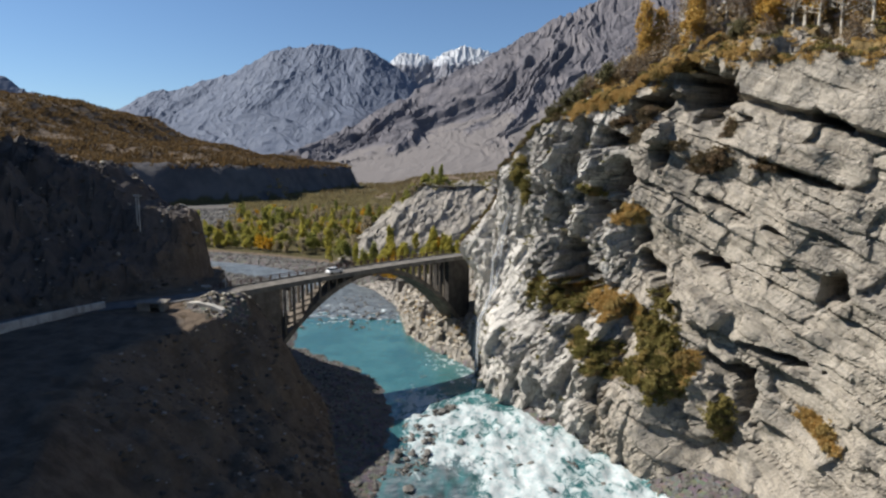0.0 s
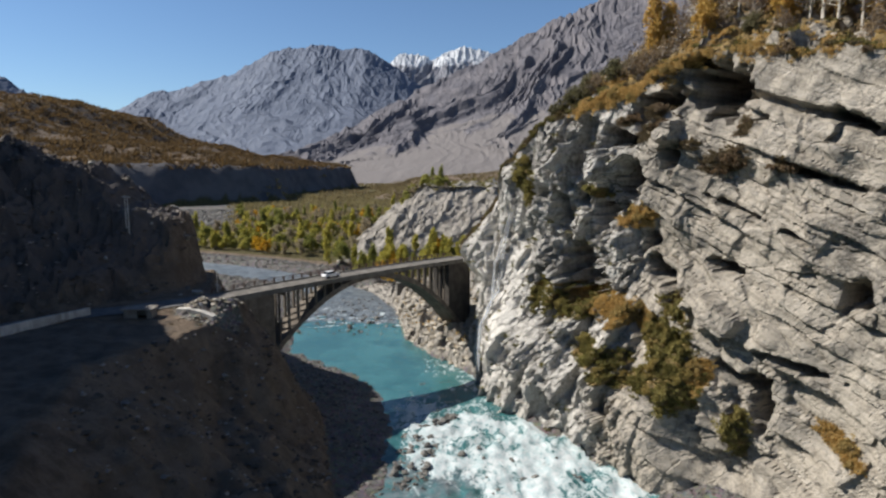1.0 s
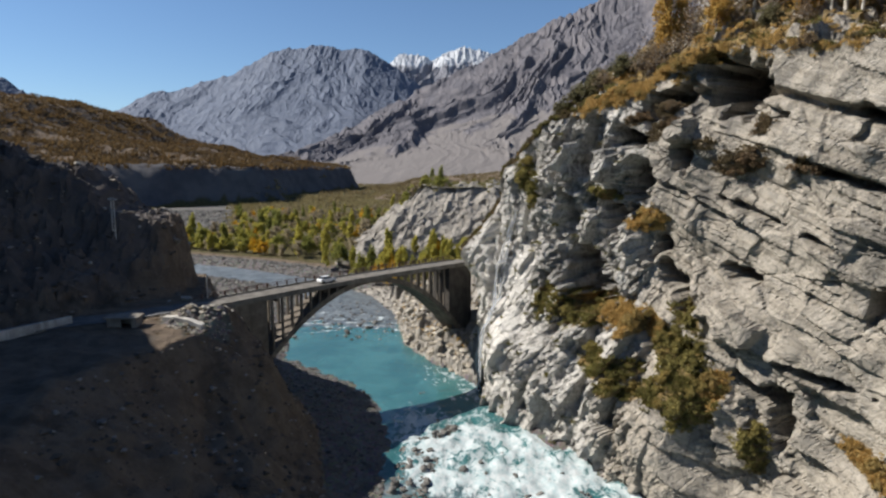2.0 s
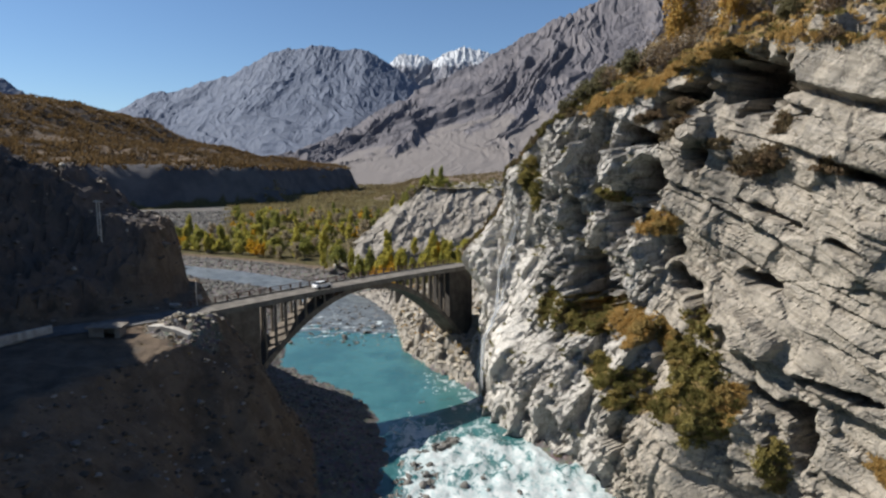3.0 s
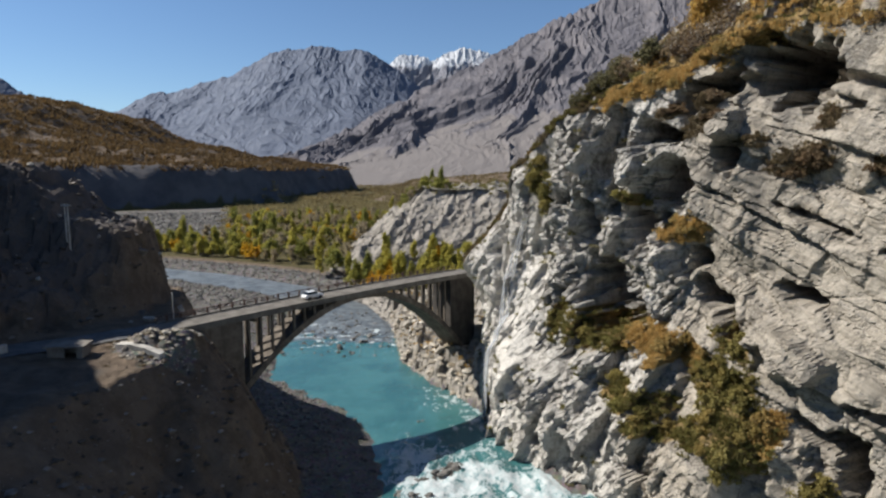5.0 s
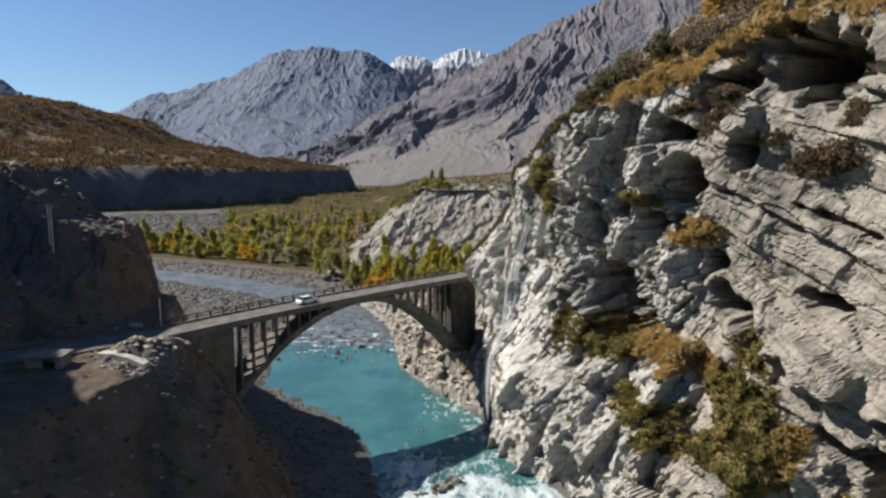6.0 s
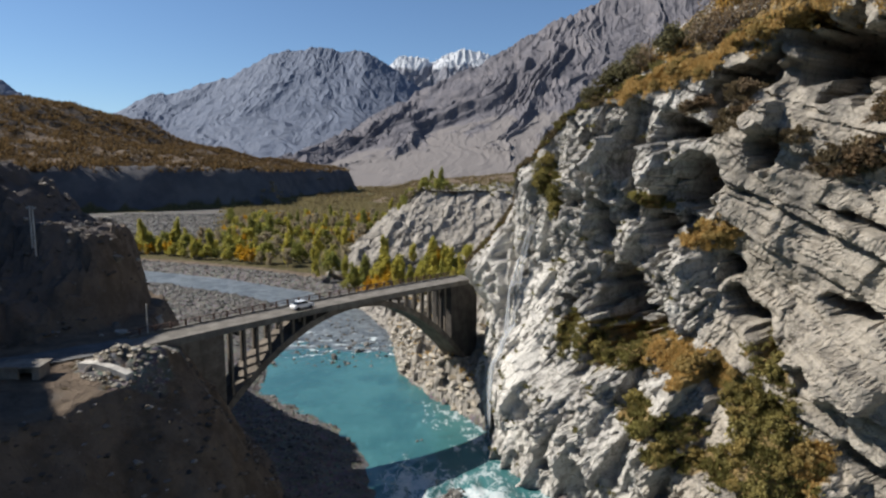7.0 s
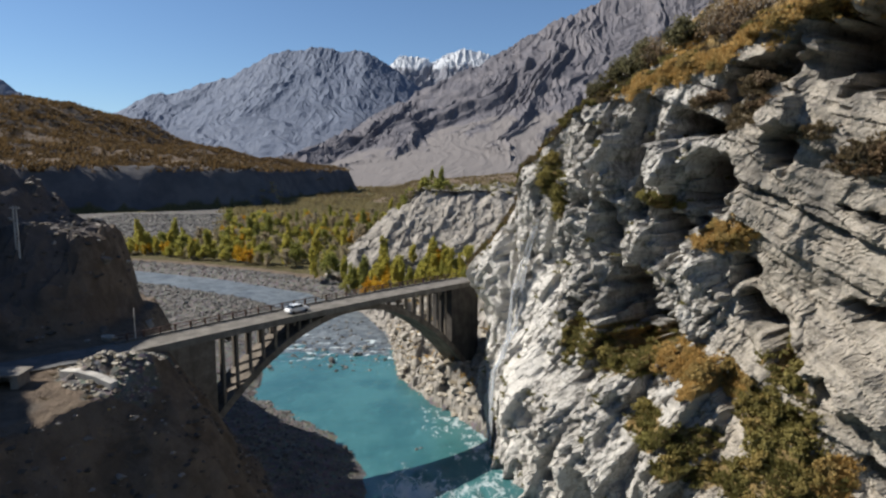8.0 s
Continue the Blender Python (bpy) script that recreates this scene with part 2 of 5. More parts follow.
def concrete_material(name, dark, pale):
    n = Nodes(name)
    mid, streak, fine = n.noise(0.5, 8, 0.65), n.noise(1.1, 6, 0.6, (1, 1, 0.12)), n.noise(9.0, 4)
    c = n.mix(n.ramp(mid, 0.3, 0.7), dark, pale)
    c = n.mix(n.ramp(streak, 0.5, 0.72, 0, 0.55), c, tuple(v * 0.45 for v in dark))
    n.bump(n.sums("ADD", mid, n.sums("MULTIPLY", fine, 0.3)), 0.4, 0.06)
    return n.done(c, 0.9, 0.25)


def mountain_material(name, crag, pale, scree, snow=False):
    n = Nodes(name)
    big, mid, fine = n.noise(0.004, 8, 0.6), n.noise(0.02, 9, 0.72, (1, 0.45, 0.45)), n.noise(0.012, 8, 0.65, (1, 0.2, 0.2))
    c = n.mix(n.ramp(mid, 0.35, 0.65), crag, pale)
    c = n.mix(n.ramp(big, 0.42, 0.66, 0, 0.6), c, crag)
    c = n.mix(n.ramp(n.sums("ADD", n.mark("scree"), n.sums("MULTIPLY", n.sums("SUBTRACT", fine, 0.5), 0.9)), 0.4, 0.65), c, scree)
    c = n.mix(n.ramp(n.sums("ADD", n.mark("brush"), n.sums("MULTIPLY", n.sums("SUBTRACT", n.noise(0.05, 7, 0.7), 0.5), 1.2)), 0.35, 0.75, 0, 0.75), c, (0.1, 0.078, 0.05))
    if snow:
        c = n.mix(n.ramp(n.sums("ADD", n.mark("snow"), n.sums("MULTIPLY", n.sums("SUBTRACT", mid, 0.5), 1.4)), 0.4, 0.6), c, (0.503, 0.515, 0.533))
    n.bump(n.sums("ADD", mid, n.noise(0.06, 8, 0.7)), 0.45, 5.0)
    return n.done(c, 0.95, 0.1)


GROUND, CLIFF, WATER = ground_material(), cliff_material(), water_material()
CONCRETE = concrete_material("weathered_concrete", (0.075, 0.062, 0.05), (0.155, 0.132, 0.107))
DECK = concrete_material("dusty_deck", (0.09, 0.081, 0.07), (0.165, 0.151, 0.132))

# ---- the water's edges and the lines of the banks, seen from above ----
SHORE_L = [(-22, -1400), (-14, 30), (-12, 70), (-9, 87), (-9, 107), (-12, 121), (-18, 133), (-37, 152), (-42, 170), (-45, 195), (-51, 228), (-70, 248), (-115, 274), (-260, 322)]
SHORE_R = [(60, -1400), (45, 30), (36, 70), (30, 87), (21.5, 101.5), (15.5, 109), (9, 123), (6.5, 135), (-4.5, 152), (-10, 164), (-15, 196), (-26, 226), (-50, 256), (-90, 282), (-135, 304), (-300, 362)]
FOOT_L = [(-8, -1400), (-4, 35), (-9, 62), (-13, 75), (-17, 90), (-21, 106), (-26, 117), (-31, 124), (-44, 142), (-54, 160), (-60, 175), (-90, 196), (-200, 215)]
EDGE_L = [(-34, -1400), (-26, 30), (-37, 56), (-41, 72), (-40, 84), (-37, 93), (-34.5, 98.5), (-32.8, 103.5), (-35, 109.5), (-42, 116), (-47, 127), (-52.5, 143), (-62, 154), (-86, 168), (-180, 185)]
TOE_L = [(-84, -1400), (-74, 30), (-73, 60), (-69, 80), (-62, 95), (-54, 106), (-49.5, 118), (-50, 130), (-55, 142), (-82, 160), (-160, 180)]
TERRACE = [(-4600, -400), (-1200, 400), (-600, 560), (-313, 715), (-262, 772), (-209, 812), (-250, 980), (-262, 1144), (-187, 1419), (-300, 1800), (-1300, 2200)]


def water_level(y):
    return -1.8 * (1 - ease(78, 116, y)) + 1.2 * ease(215, 300, y)


def ground_height(x, y):
    """Height of the land, and how far it is gravel, meadow, bare rock and asphalt."""
    wl = water_level(y)
    dl, sl = to_line(x, y, SHORE_L)
    dr, sr = to_line(x, y, SHORE_R)
    left, right = sl > 0, sr < 0
    df, sf = to_line(x, y, FOOT_L)
    de, se = to_line(x, y, EDGE_L)
    dt, st = to_line(x, y, TOE_L)
    rough, mid, small = fbm(x / 19, y / 19, 4, 3), fbm(x / 5, y / 5, 4, 8), fbm(x / 1.3, y / 1.3, 3, 21)
    h = np.where(left | right, 0.0, -2.5 + 0.0 * x)
    h = np.where(~left & ~right, wl - np.minimum(2.5, 0.25 * np.minimum(dl, dr)), h)
    # left side: gravel bar, steep bank, shelf with the road, hill
    bar = wl + np.minimum(0.16 * dl, 2.6) + 0.3 * mid
    k = df / (df + de + 1e-6)
    bank = wl + 2.6 + (21.9 - wl - 2.6) * np.clip(k + 0.1 * np.sin(k * np.pi) * rough, 0, 1) + (1.6 * rough + 0.9 * mid + 1.5 * (ridged(x / 40 + y / 9 + 0.3 * rough, x / 30, 3, 79) - 1.1) + 0.7 * facets((x + y) / 3.2, (y - x) / 5.5, 661)[0]) * np.sin(k * np.pi)
    shelf = 21.9 + 0.95 * ease(0, 12, de) + 0.5 * (mid + rough) * ease(9, 2, de) + 0.08 * mid
    end = ease(112, 126, y)
    soft = 0.98 * np.minimum(dt, 20) + 0.5 * np.clip(dt - 20, 0, 60) + (0.82 + 0.78 * ease(96, 82, y)) * np.clip(-x - 0.76 * y - 2, 0, 26) * ease(0, 6, dt) * (1 - 0.25 * ease(102, 112, y))
    crag = 16.0 * (1 - np.exp(-dt / 1.4)) + 0.36 * np.minimum(dt, 70)
    hill = 22.85 + soft * (1 - end) + crag * end + (1.5 * rough + 0.9 * mid) * ease(0, 8, dt) + 1.2 * (ridged(x / 9, y / 9 + 3, 3, 77) - 1) * ease(2, 12, dt) + (2.4 * facets(x / 7, y / 7, 670)[0] + 1.6 * facets(x / 2.6, y / 2.6, 671)[0] + 0.8 * facets(x / 1.5, y / 1.5, 674)[0]) * ease(0, 3, dt)
    crown = np.interp(x, [-150, -93, -87, -81, -72, -69, -66, -63.7, -62.3, -58, -48], [78, 54.5, 52, 49.5, 46.8, 45.6, 42.6, 41.6, 38.4, 37.2, 35.5])
    beyond = np.clip(-x - 0.76 * y - 2, 0, 26)
    crown = crown + 0.35 * np.maximum(0, 90 - y) - 0.15 * np.maximum(0, y - 130) - 1.4 * np.maximum(0, y - 136) + 0.7 * mid + 1.3 * facets(x / 3.4, y / 3.4, 673)[0]
    hill = np.minimum(hill + 2.2 * facets(x / 4.5, y / 4.5, 672)[0] * ease(3, 9, dt) * ease(88, 104, y), crown)
    # unseen crest added out of view, its heights set to shade shelf and road
    shade_crest = np.interp(y, [40, 90, 105, 110, 113, 116, 126, 134, 145], [99, 87, 79.3, 78.3, 80.8, 85.3, 85.3, 61, 50]) - 0.95 * np.maximum(0, x + 106)
    hill = hill + np.maximum(shade_crest - hill, 0) * ease(0, 8, beyond)
    knob = np.hypot((x + 37.5) / 5.0, (y - 101.5) / 5.5)
    shelf = shelf + (1.6 + 0.6 * mid + 0.5 * facets(x / 2.2, y / 2.2, 660)[0]) * ease(1.2, 0.3, knob)
    head = np.hypot(x + 42, y - 106)
    shelf = shelf + (22.95 - shelf) * ease(9, 6, head) * ease(0.5, 1.1, knob)
    lefth = np.where(sf <= 0, bar, np.where(se <= 0, bank, np.where(st <= 0, shelf, hill)))
    h = np.where(left, lefth, h)
    # right side beyond the bridge: boulder bank, then terrace, then the pale promontory with its road
    plain = wl + np.minimum(0.3 * dr, 2.0) + 0.25 * mid
    near_r = wl + 1.3 * np.minimum(dr, 4) + 0.35 * np.maximum(dr - 4, 0) + 1.2 * rough + 0.8 * mid + 2.6 * facets(x / 3.6, y / 4.4, 650)[0] + 1.1 * facets(x / 1.5, y / 1.7, 651)[0]
    nr = ease(235, 200, y) * ease(-18, -4, x + 0.16 * (y - 150))
    righth = plain * (1 - nr) + np.minimum(near_r, 14) * nr
    prom = np.minimum(36.5 - 0.66 * np.maximum(0, 318 - y) + 1.2 * rough, 36.5 - 0.8 * np.maximum(0, -8 - x - 0.04 * (y - 320)) + 2 * rough) + 0.4 * mid + 2.0 * facets((x + 0.5 * y) / 18, (y - 0.5 * x) / 7, 640)[0] + (0.25 + 1.1 * ease(0, 0.4, rough)) * facets((x + 0.5 * y) / 7, (y - 0.5 * x) / 2.8, 641)[0] + 1.6 * (ridged((x - 0.4 * y) / 14, (y + 0.4 * x) / 40, 3, 643) - 0.9)
    prom = np.where(y > 318, np.minimum(prom, 36.5 + 0.06 * (y - 318) + 1.5 * rough), prom)
    prom = prom - 0.22 * np.maximum(0, y - 420)
    righth = np.maximum(righth, np.where(y > 230, prom, -50))
    beach = wl + np.minimum(0.55 * dr, 3.4) + 0.3 * mid
    righth = np.where(y < 128, beach, righth)
    h = np.where(right, righth, h)
    h = h + 0.12 * small * ease(0, 3, np.abs(h - wl))
    # far country: terraces under the hills on the far left, fans on the far right
    d3, s3 = to_line(x, y, TERRACE)
    k2 = np.where(s3 > 0, d3, -d3) + 7 * fbm(x / 45, y / 45, 4, 52)
    terrace = 54 * ease(-4, 30, k2) + (0.29 * np.clip(k2 - 36, 0, 420) + 0.05 * np.maximum(0, k2 - 366)) * np.interp(x, [-800, -700, -600, -450, -300], [1, 0.85, 0.55, 0.45, 0.3]) + 13 * fbm(x / 110, y / 110, 5, 53) * ease(20, 110, k2)
    terrace = terrace - 5 * ease(-2, 14, k2) * ease(75, 40, k2) * (ridged(x / 16, y / 16, 4, 54, 0.6) - 0.6)
    terrace = np.where(k2 > -6, terrace, -50)
    h = np.maximum(h, np.where(y > 400, terrace, -50))
    rise = 52 * ease(700, 2600, y + 0.5 * x) * ease(-300, 500, x) + 16 * ease(820, 1000, y - 0.3 * x + 60 * fbm(x / 120, y / 200, 3, 61)) * ease(-150, -60, x)
    h = np.maximum(h, np.where(y > 600, rise + 3 * fbm(x / 60, y / 60, 3, 62), -50))
    gravel = np.where(left & (sf <= 0), 1.0, 0.0) + np.where(~left & ~right, 1.0, 0.0) + np.where(right & (dr < 14), 1.0, 0.0)
    gravel = np.maximum(gravel, ease(425, 450, y + 10 * rough) * ease(-0.335, -0.35, x / np.maximum(y, 1) + 0.02 * rough) * ease(-2, -14, k2) * ease(1000, 700, y))
    meadow = np.where(right & (y > 226), ease(14, 26, dr) * ease(7, 4, h), 0.0)
    meadow = np.maximum(meadow, ease(52, 70, h) * ease(500, 560, y) * 0.2)
    meadow = meadow * (1 - gravel)
    rock = np.where(right & (y > 120), ease(3, 7, h) * (1 - ease(500, 600, y)), 0.0)
    rock = np.where(right & (y > 135) & (y < 235), np.maximum(rock, 0.9 * (dr < 16)), rock)
    gravel = np.where(right & (y < 128), 1.0, gravel)
    gravel = np.maximum(gravel, np.where(left, 0.75 * ease(1.5, 0.8, knob + 0.4 * mid), 0))
    road = np.where(left & (se > 0) & (st <= 0), 0.75 * ease(97, 88, y + 3 * rough) * ease(0, 3, de), 0.0)
    # bluff faces and the left hill get the colour with shade painted in
    shade_tone = np.where(y > 400, ease(-4, 6, k2) * (1 - 0.85 * ease(26, 40, k2)), np.where(left & (st > 0) & (y < 220), 0.5 * ease(-1, 5, dt), 0.0))
    return h, np.clip(gravel, 0, 1), meadow, rock, road, shade_tone


def spread(a, b, step, limit, growth):
    """Even steps from a to b, then steps that grow out to the limits."""
    mid = list(np.arange(a, b, step))
    lo, hi, d = [], [], step
    while mid[0] - sum(lo) > limit[0]:
        d *= growth
        lo.append(d)
    d = step
    while mid[-1] + sum(hi) < limit[1]:
        d *= growth
        hi.append(d)
    return np.array(list(mid[0] - np.cumsum(lo))[::-1] + mid + list(mid[-1] + np.cumsum(hi)))


gx = spread(-84, 14, 0.6, (-4600, 4600), 1.036)
gy = spread(56, 334, 0.8, (-1500, 4800), 1.027)
GX, GY = np.meshgrid(gx, gy, indexing="ij")
GH, GG, GM, GR, GA, GS = ground_height(GX, GY)
ground = new("ground", grid_mesh("ground", np.stack([GX, GY, GH], -1), True, gravel=GG, meadow=GM, rock=GR, road=GA, shade_tone=GS))
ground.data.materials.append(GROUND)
flat = np.zeros((len(gx), len(gy)), bool)
flat[:] = (GR > 0.4) | (np.hypot((GX + 37.5) / 7, (GY - 101.5) / 7) < 1) | ((GX < -48) & (GY < 170) & (GH > 25))
smooth = ~(flat[:-1, :-1] & flat[1:, 1:])
ground.data.polygons.foreach_set("use_smooth", smooth.ravel())
tagged(ground, "brown stony valley ground with gravel bars and meadow", "ground", kind="structure")


def land(x, y):
    return float(ground_height(np.array([float(x)]), np.array([float(y)]))[0][0])


# ---- the river ----
wx = spread(-30, 40, 0.5, (-320, 60), 1.06)
wy = spread(60, 170, 0.5, (-900, 340), 1.04)
WX, WY = np.meshgrid(wx, wy, indexing="ij")
rapid = ease(122, 108, WY + 0.4 * (WX - 8)) * ease(58, 78, WY) * ease(-9, -2, WX + 0.12 * (WY - 85))
upper = ease(166, 182, WY) * ease(216, 190, WY)
edge_r = to_line(WX, WY, SHORE_R)[0]
FOAM = np.clip(rapid * (0.72 + 0.35 * fbm(WX / 6, WY / 9, 3, 91) - 0.5 * ease(9, -4, WX + 0.35 * (WY - 92)) * ease(100, 90, WY)) + 0.75 * upper * ease(0.1, 0.5, fbm(WX / 6, WY / 2.4, 3, 95)) + 0.45 * ease(10, 1, edge_r + 5 * fbm(WX / 3, WY / 7, 3, 97)) * ease(152, 140, WY) * ease(112, 122, WY), 0, 1)
WZ = water_level(WY) + 0.03 * fbm(WX / 2, WY / 2, 3, 71) + rapid * (0.5 * fbm(WX / 3.2, WY / 4.5, 4, 72) + 0.16 * ridged(WX / 1.6, WY / 1.6, 2, 73)) + 0.2 * upper * fbm(WX / 2, WY / 2, 3, 74)
water = new("water", grid_mesh("water", np.stack([WX, WY, WZ], -1), True, foam=FOAM, shoal=np.maximum(ease(164, 200, WY + 9 * fbm(WX / 6, WY / 6, 2, 9)), 0.55 * ease(108, 92, WY) * ease(20, 0, WX))))
water.data.materials.append(WATER)
tagged(water, "turquoise glacial river breaking into white rapids", "river", kind="structure")

# ---- the cliff ----
# along: metres downstream from the foot at (9, 123); out: metres towards the river
AL, OUT = (0.54, -0.84), (-0.84, -0.54)


def cliff_xy(s, o):
    return 9 + AL[0] * s + OUT[0] * o, 123 + AL[1] * s + OUT[1] * o


def cliff_base(s, z):
    a = np.interp(z, [-6, 0, 10, 14, 20, 30, 45, 60], [2.3, 1.7, 1.0, 0.0, -4.6, -8, -7, -8.5])
    b = np.interp(z, [-6, 2, 4, 9, 20, 32, 46, 60], [-1, -3, -4.6, -6, -6, -6.6, -7.2, -8])
    k = ease(39, 48, s)
    o = a * (1 - k) + b * k
    o = o - 0.6 * np.clip(-s, 0, 24) * ease(30, 14, z) - 0.38 * np.maximum(0, z - 24) * ease(-3, -16, s)
    return o - 1.6 * np.maximum(0, -23 - s) ** 1.1


def cliff_top(s):
    return np.interp(s, [-60, -24, -16, -5.5, 7.5, 18, 28, 43, 67, 130], [20, 25, 36, 45.5, 54, 57, 59.5, 61.5, 58.5, 56]) + 1.1 * fbm(s / 6, 0.5, 4, 12)


def broken(s, z, long, thick, turn, seed, tilt=0.7):
    """Jointed rock: courses of blocks along a slanting line, each with its own depth and its own slanting flat face. About -0.5 to 0.5."""
    c, n = math.cos(radians(turn)), math.sin(radians(turn))
    p, q = s * c + z * n, -s * n + z * c
    q = q / thick + 0.5 * perlin(p / (2.6 * long), q / (2.6 * thick), seed + 6) + 0.13 * perlin(p / (0.6 * long), q / (0.6 * thick), seed + 7)
    i = np.floor(q)
    p = p / (long * (0.55 + 0.9 * hashed(i, i * 0, seed))) + 9 * hashed(i, i * 0 + 1, seed) + 0.3 * (q - i) * (hashed(i, i * 0 + 2, seed) - 0.5) + 0.1 * perlin(p / (0.5 * long), q, seed + 8)
    j = np.floor(p)
    u, v = p - j - 0.5, q - i - 0.5
    return hashed(i, j, seed + 1) - 0.5 + tilt * ((hashed(i, j, seed + 2) - 0.5) * u + (hashed(i, j, seed + 3) - 0.75) * v) * 1.6


def around(s, z, rim, cs, cz, rs, rz, turn):
    """Distance from a spot, 1 at its rim."""
    c, n = math.cos(radians(turn)), math.sin(radians(turn))
    return np.hypot(((s - cs) * c + (z - cz) * n) / rs, (-(s - cs) * n + (z - cz) * c) / rz) + rim


# s, z, half length, half height, turn, depth
HOLLOWS = [(27.3, 43.6, 3.6, 4.0, -8, 15.0), (41.5, 56.8, 5.6, 3.9, -20, 12.5), (17.0, 27.0, 4.4, 5.4, 24, 13.0), (21.5, 25.6, 3.4, 2.6, -10, 9.0), (35.3, 28.6, 4.8, 1.5, -43, 8.0), (44.9, 31.4, 3.6, 1.0, -16, 6.0),
           (55.0, 20.4, 5.0, 0.8, -8, 4.0), (52.2, 14.4, 1.7, 5.0, 10, 6.0), (16.6, 46.6, 1.8, 3.2, -4, 9.0), (29.6, 53.8, 1.9, 2.7, -10, 8.5), (25.3, 50.0, 3.9, 1.9, -8, 8.5), (11.3, 46.4, 1.3, 3.0, -4, 7.0),
           (62.5, 30.0, 1.6, 2.5, -10, 4.5), (-9.0, 29.5, 1.3, 9.0, 14, 4.0), (36.0, 46.8, 1.5, 2.6, 0, 6.0), (22.0, 37.4, 1.9, 4.2, 18, 8.0), (12.5, 37.6, 1.3, 3.4, 8, 6.0), (33.2, 55.6, 2.2, 1.6, -10, 6.0),
           (48.5, 17.0, 4.0, 0.8, -34, 4.0), (31.4, 33.6, 1.5, 2.0, -30, 6.0), (8.0, 25.0, 0.9, 2.6, 20, 4.0), (45.5, 40.0, 4.5, 0.5, -20, 2.4), (57.5, 44.0, 4.5, 0.6, -18, 3.0), (55.0, 36.5, 2.6, 0.5, -22, 2.6), (60.0, 51.0, 3.0, 0.8, -20, 3.6)]
# s, z, half length, half height, turn, how far it stands out
BOSSES = [(13.7, 46.8, 1.3, 3.2, -4, 2.4), (22.2, 45.6, 2.0, 2.6, -6, 2.6), (35.6, 50.6, 1.6, 2.0, 8, 2.8), (34.0, 60.2, 3.4, 1.3, 4, 3.4), (45.0, 25.4, 4.2, 2.2, -18, 2.2), (25.0, 31.5, 3.6, 5.0, 28, 2.6),
          (47.5, 11.0, 2.6, 4.6, 14, 2.2), (30.4, 18.0, 2.4, 2.6, 0, 1.8), (7.0, 33.0, 4.0, 7.0, 10, 1.4), (-14.5, 26.0, 3.4, 11.0, 12, 1.6)]


def cliff_relief(s, z):
    right = ease(26, 35, s + 0.3 * (z - 30))
    pale = ease(9, 2, s + 0.1 * (z - 20))
    big = 1.3 * fbm(s / 13, z / 13, 3, 201) + 0.5 * fbm(s / 5, z / 7, 3, 202)
    some, few = ease(-0.3, 0.3, fbm(s / 9, (z + 0.42 * s) / 5, 3, 206)), ease(-0.1, 0.35, fbm(s / 5, (z + 0.42 * s) / 2.6, 3, 207))
    # downstream: layers that dip, broken into long slabs with smooth faces between
    slab = 1.2 * broken(s, z, 15, 4.4, -22, 421, 0.9) + 0.5 * facets((s + 0.2 * z) / 5, (z + 0.42 * s) / 3.4, 425)[0] + (0.1 + 0.9 * some) * (0.55 * broken(s, z, 6.5, 1.5, -23, 422) + few * 0.36 * broken(s, z, 2.4, 0.6, -24, 423)) + 0.1 * broken(s, z, 3.0, 0.25, -23, 424)
    # upstream: steep angular crags
    rag = 0.3 + 0.7 * ease(-0.3, 0.3, fbm(s / 7, z / 7, 3, 208))
    crag = 2.9 * broken(s, z, 6.5, 4.2, 68, 431, 0.9) + 1.5 * rag * broken(s, z, 3.0, 1.9, 62, 432, 0.9) + 0.75 * rag * broken(s, z, 1.5, 1.0, 40, 433) + 0.5 * (0.3 + few) * broken(s, z, 0.9, 0.65, 70, 434, 1.2) + 0.5 * (ridged(s / 1.6, z / 3.4, 3, 411) - 0.9) * rag
    crag = crag * (1 - 0.62 * pale)
    line = 57.8 - 0.34 * (s - 41)
    band = ease(-0.1, 0.4, z - line) * ease(38, 44, s)
    o = big + (slab * right + crag * (1 - right)) * (1 - 0.7 * band)
    rim = 0.3 * broken(s, z, 2.6, 2.2, 60, 131) + 0.4 * fbm(s / 2.6, z / 2.6, 4, 130)
    # pockmarks of the pale wall
    near = cells(s / 2.2, z / 3.1, 445)
    o = o - 1.3 * pale * ease(0.3, 0.16, near[0] + 0.1 * fbm(s, z, 2, 446)) * (near[2] > 0.45)
    for *spot, out in BOSSES:
        o = o + out * ease(1.15, 0.85, around(s, z, rim, *spot))
    deepest = 0.0
    for *spot, deep in HOLLOWS:
        r = around(s, z, rim, *spot)
        floor_ = ease(0.35, -0.45, (z - spot[1] + 0.3 * (s - spot[0])) / spot[3])
        deepest = np.maximum(deepest, deep * (ease(1.06, 0.86, r) * (1 - floor_) + ease(1.1, 0.5, r) * floor_))
    o = o - deepest * (1 + 0.32 * broken(s, z, 2.4, 1.7, 62, 471, 1.0) + 0.16 * broken(s, z, 1.1, 0.8, 30, 472, 1.0))
    # the massive pale band under the top, with the long undercut below it
    o = o + (0.9 * ease(-0.1, 0.25, z - line) * ease(60, 40, z - line) - 1.5 * ease(1.0, 0.2, np.abs(z - line + 0.8 + 0.4 * fbm(s / 3, 0.5, 3, 447)))) * ease(38, 44, s)
    return o


def fall_line(z):
    """Where the waterfall runs down the face."""
    return np.interp(z, [0, 8, 14, 18, 26, 31, 37, 44], [-6.6, -6.2, -5.6, -5.2, -4.6, -3.2, -0.6, 0.4])


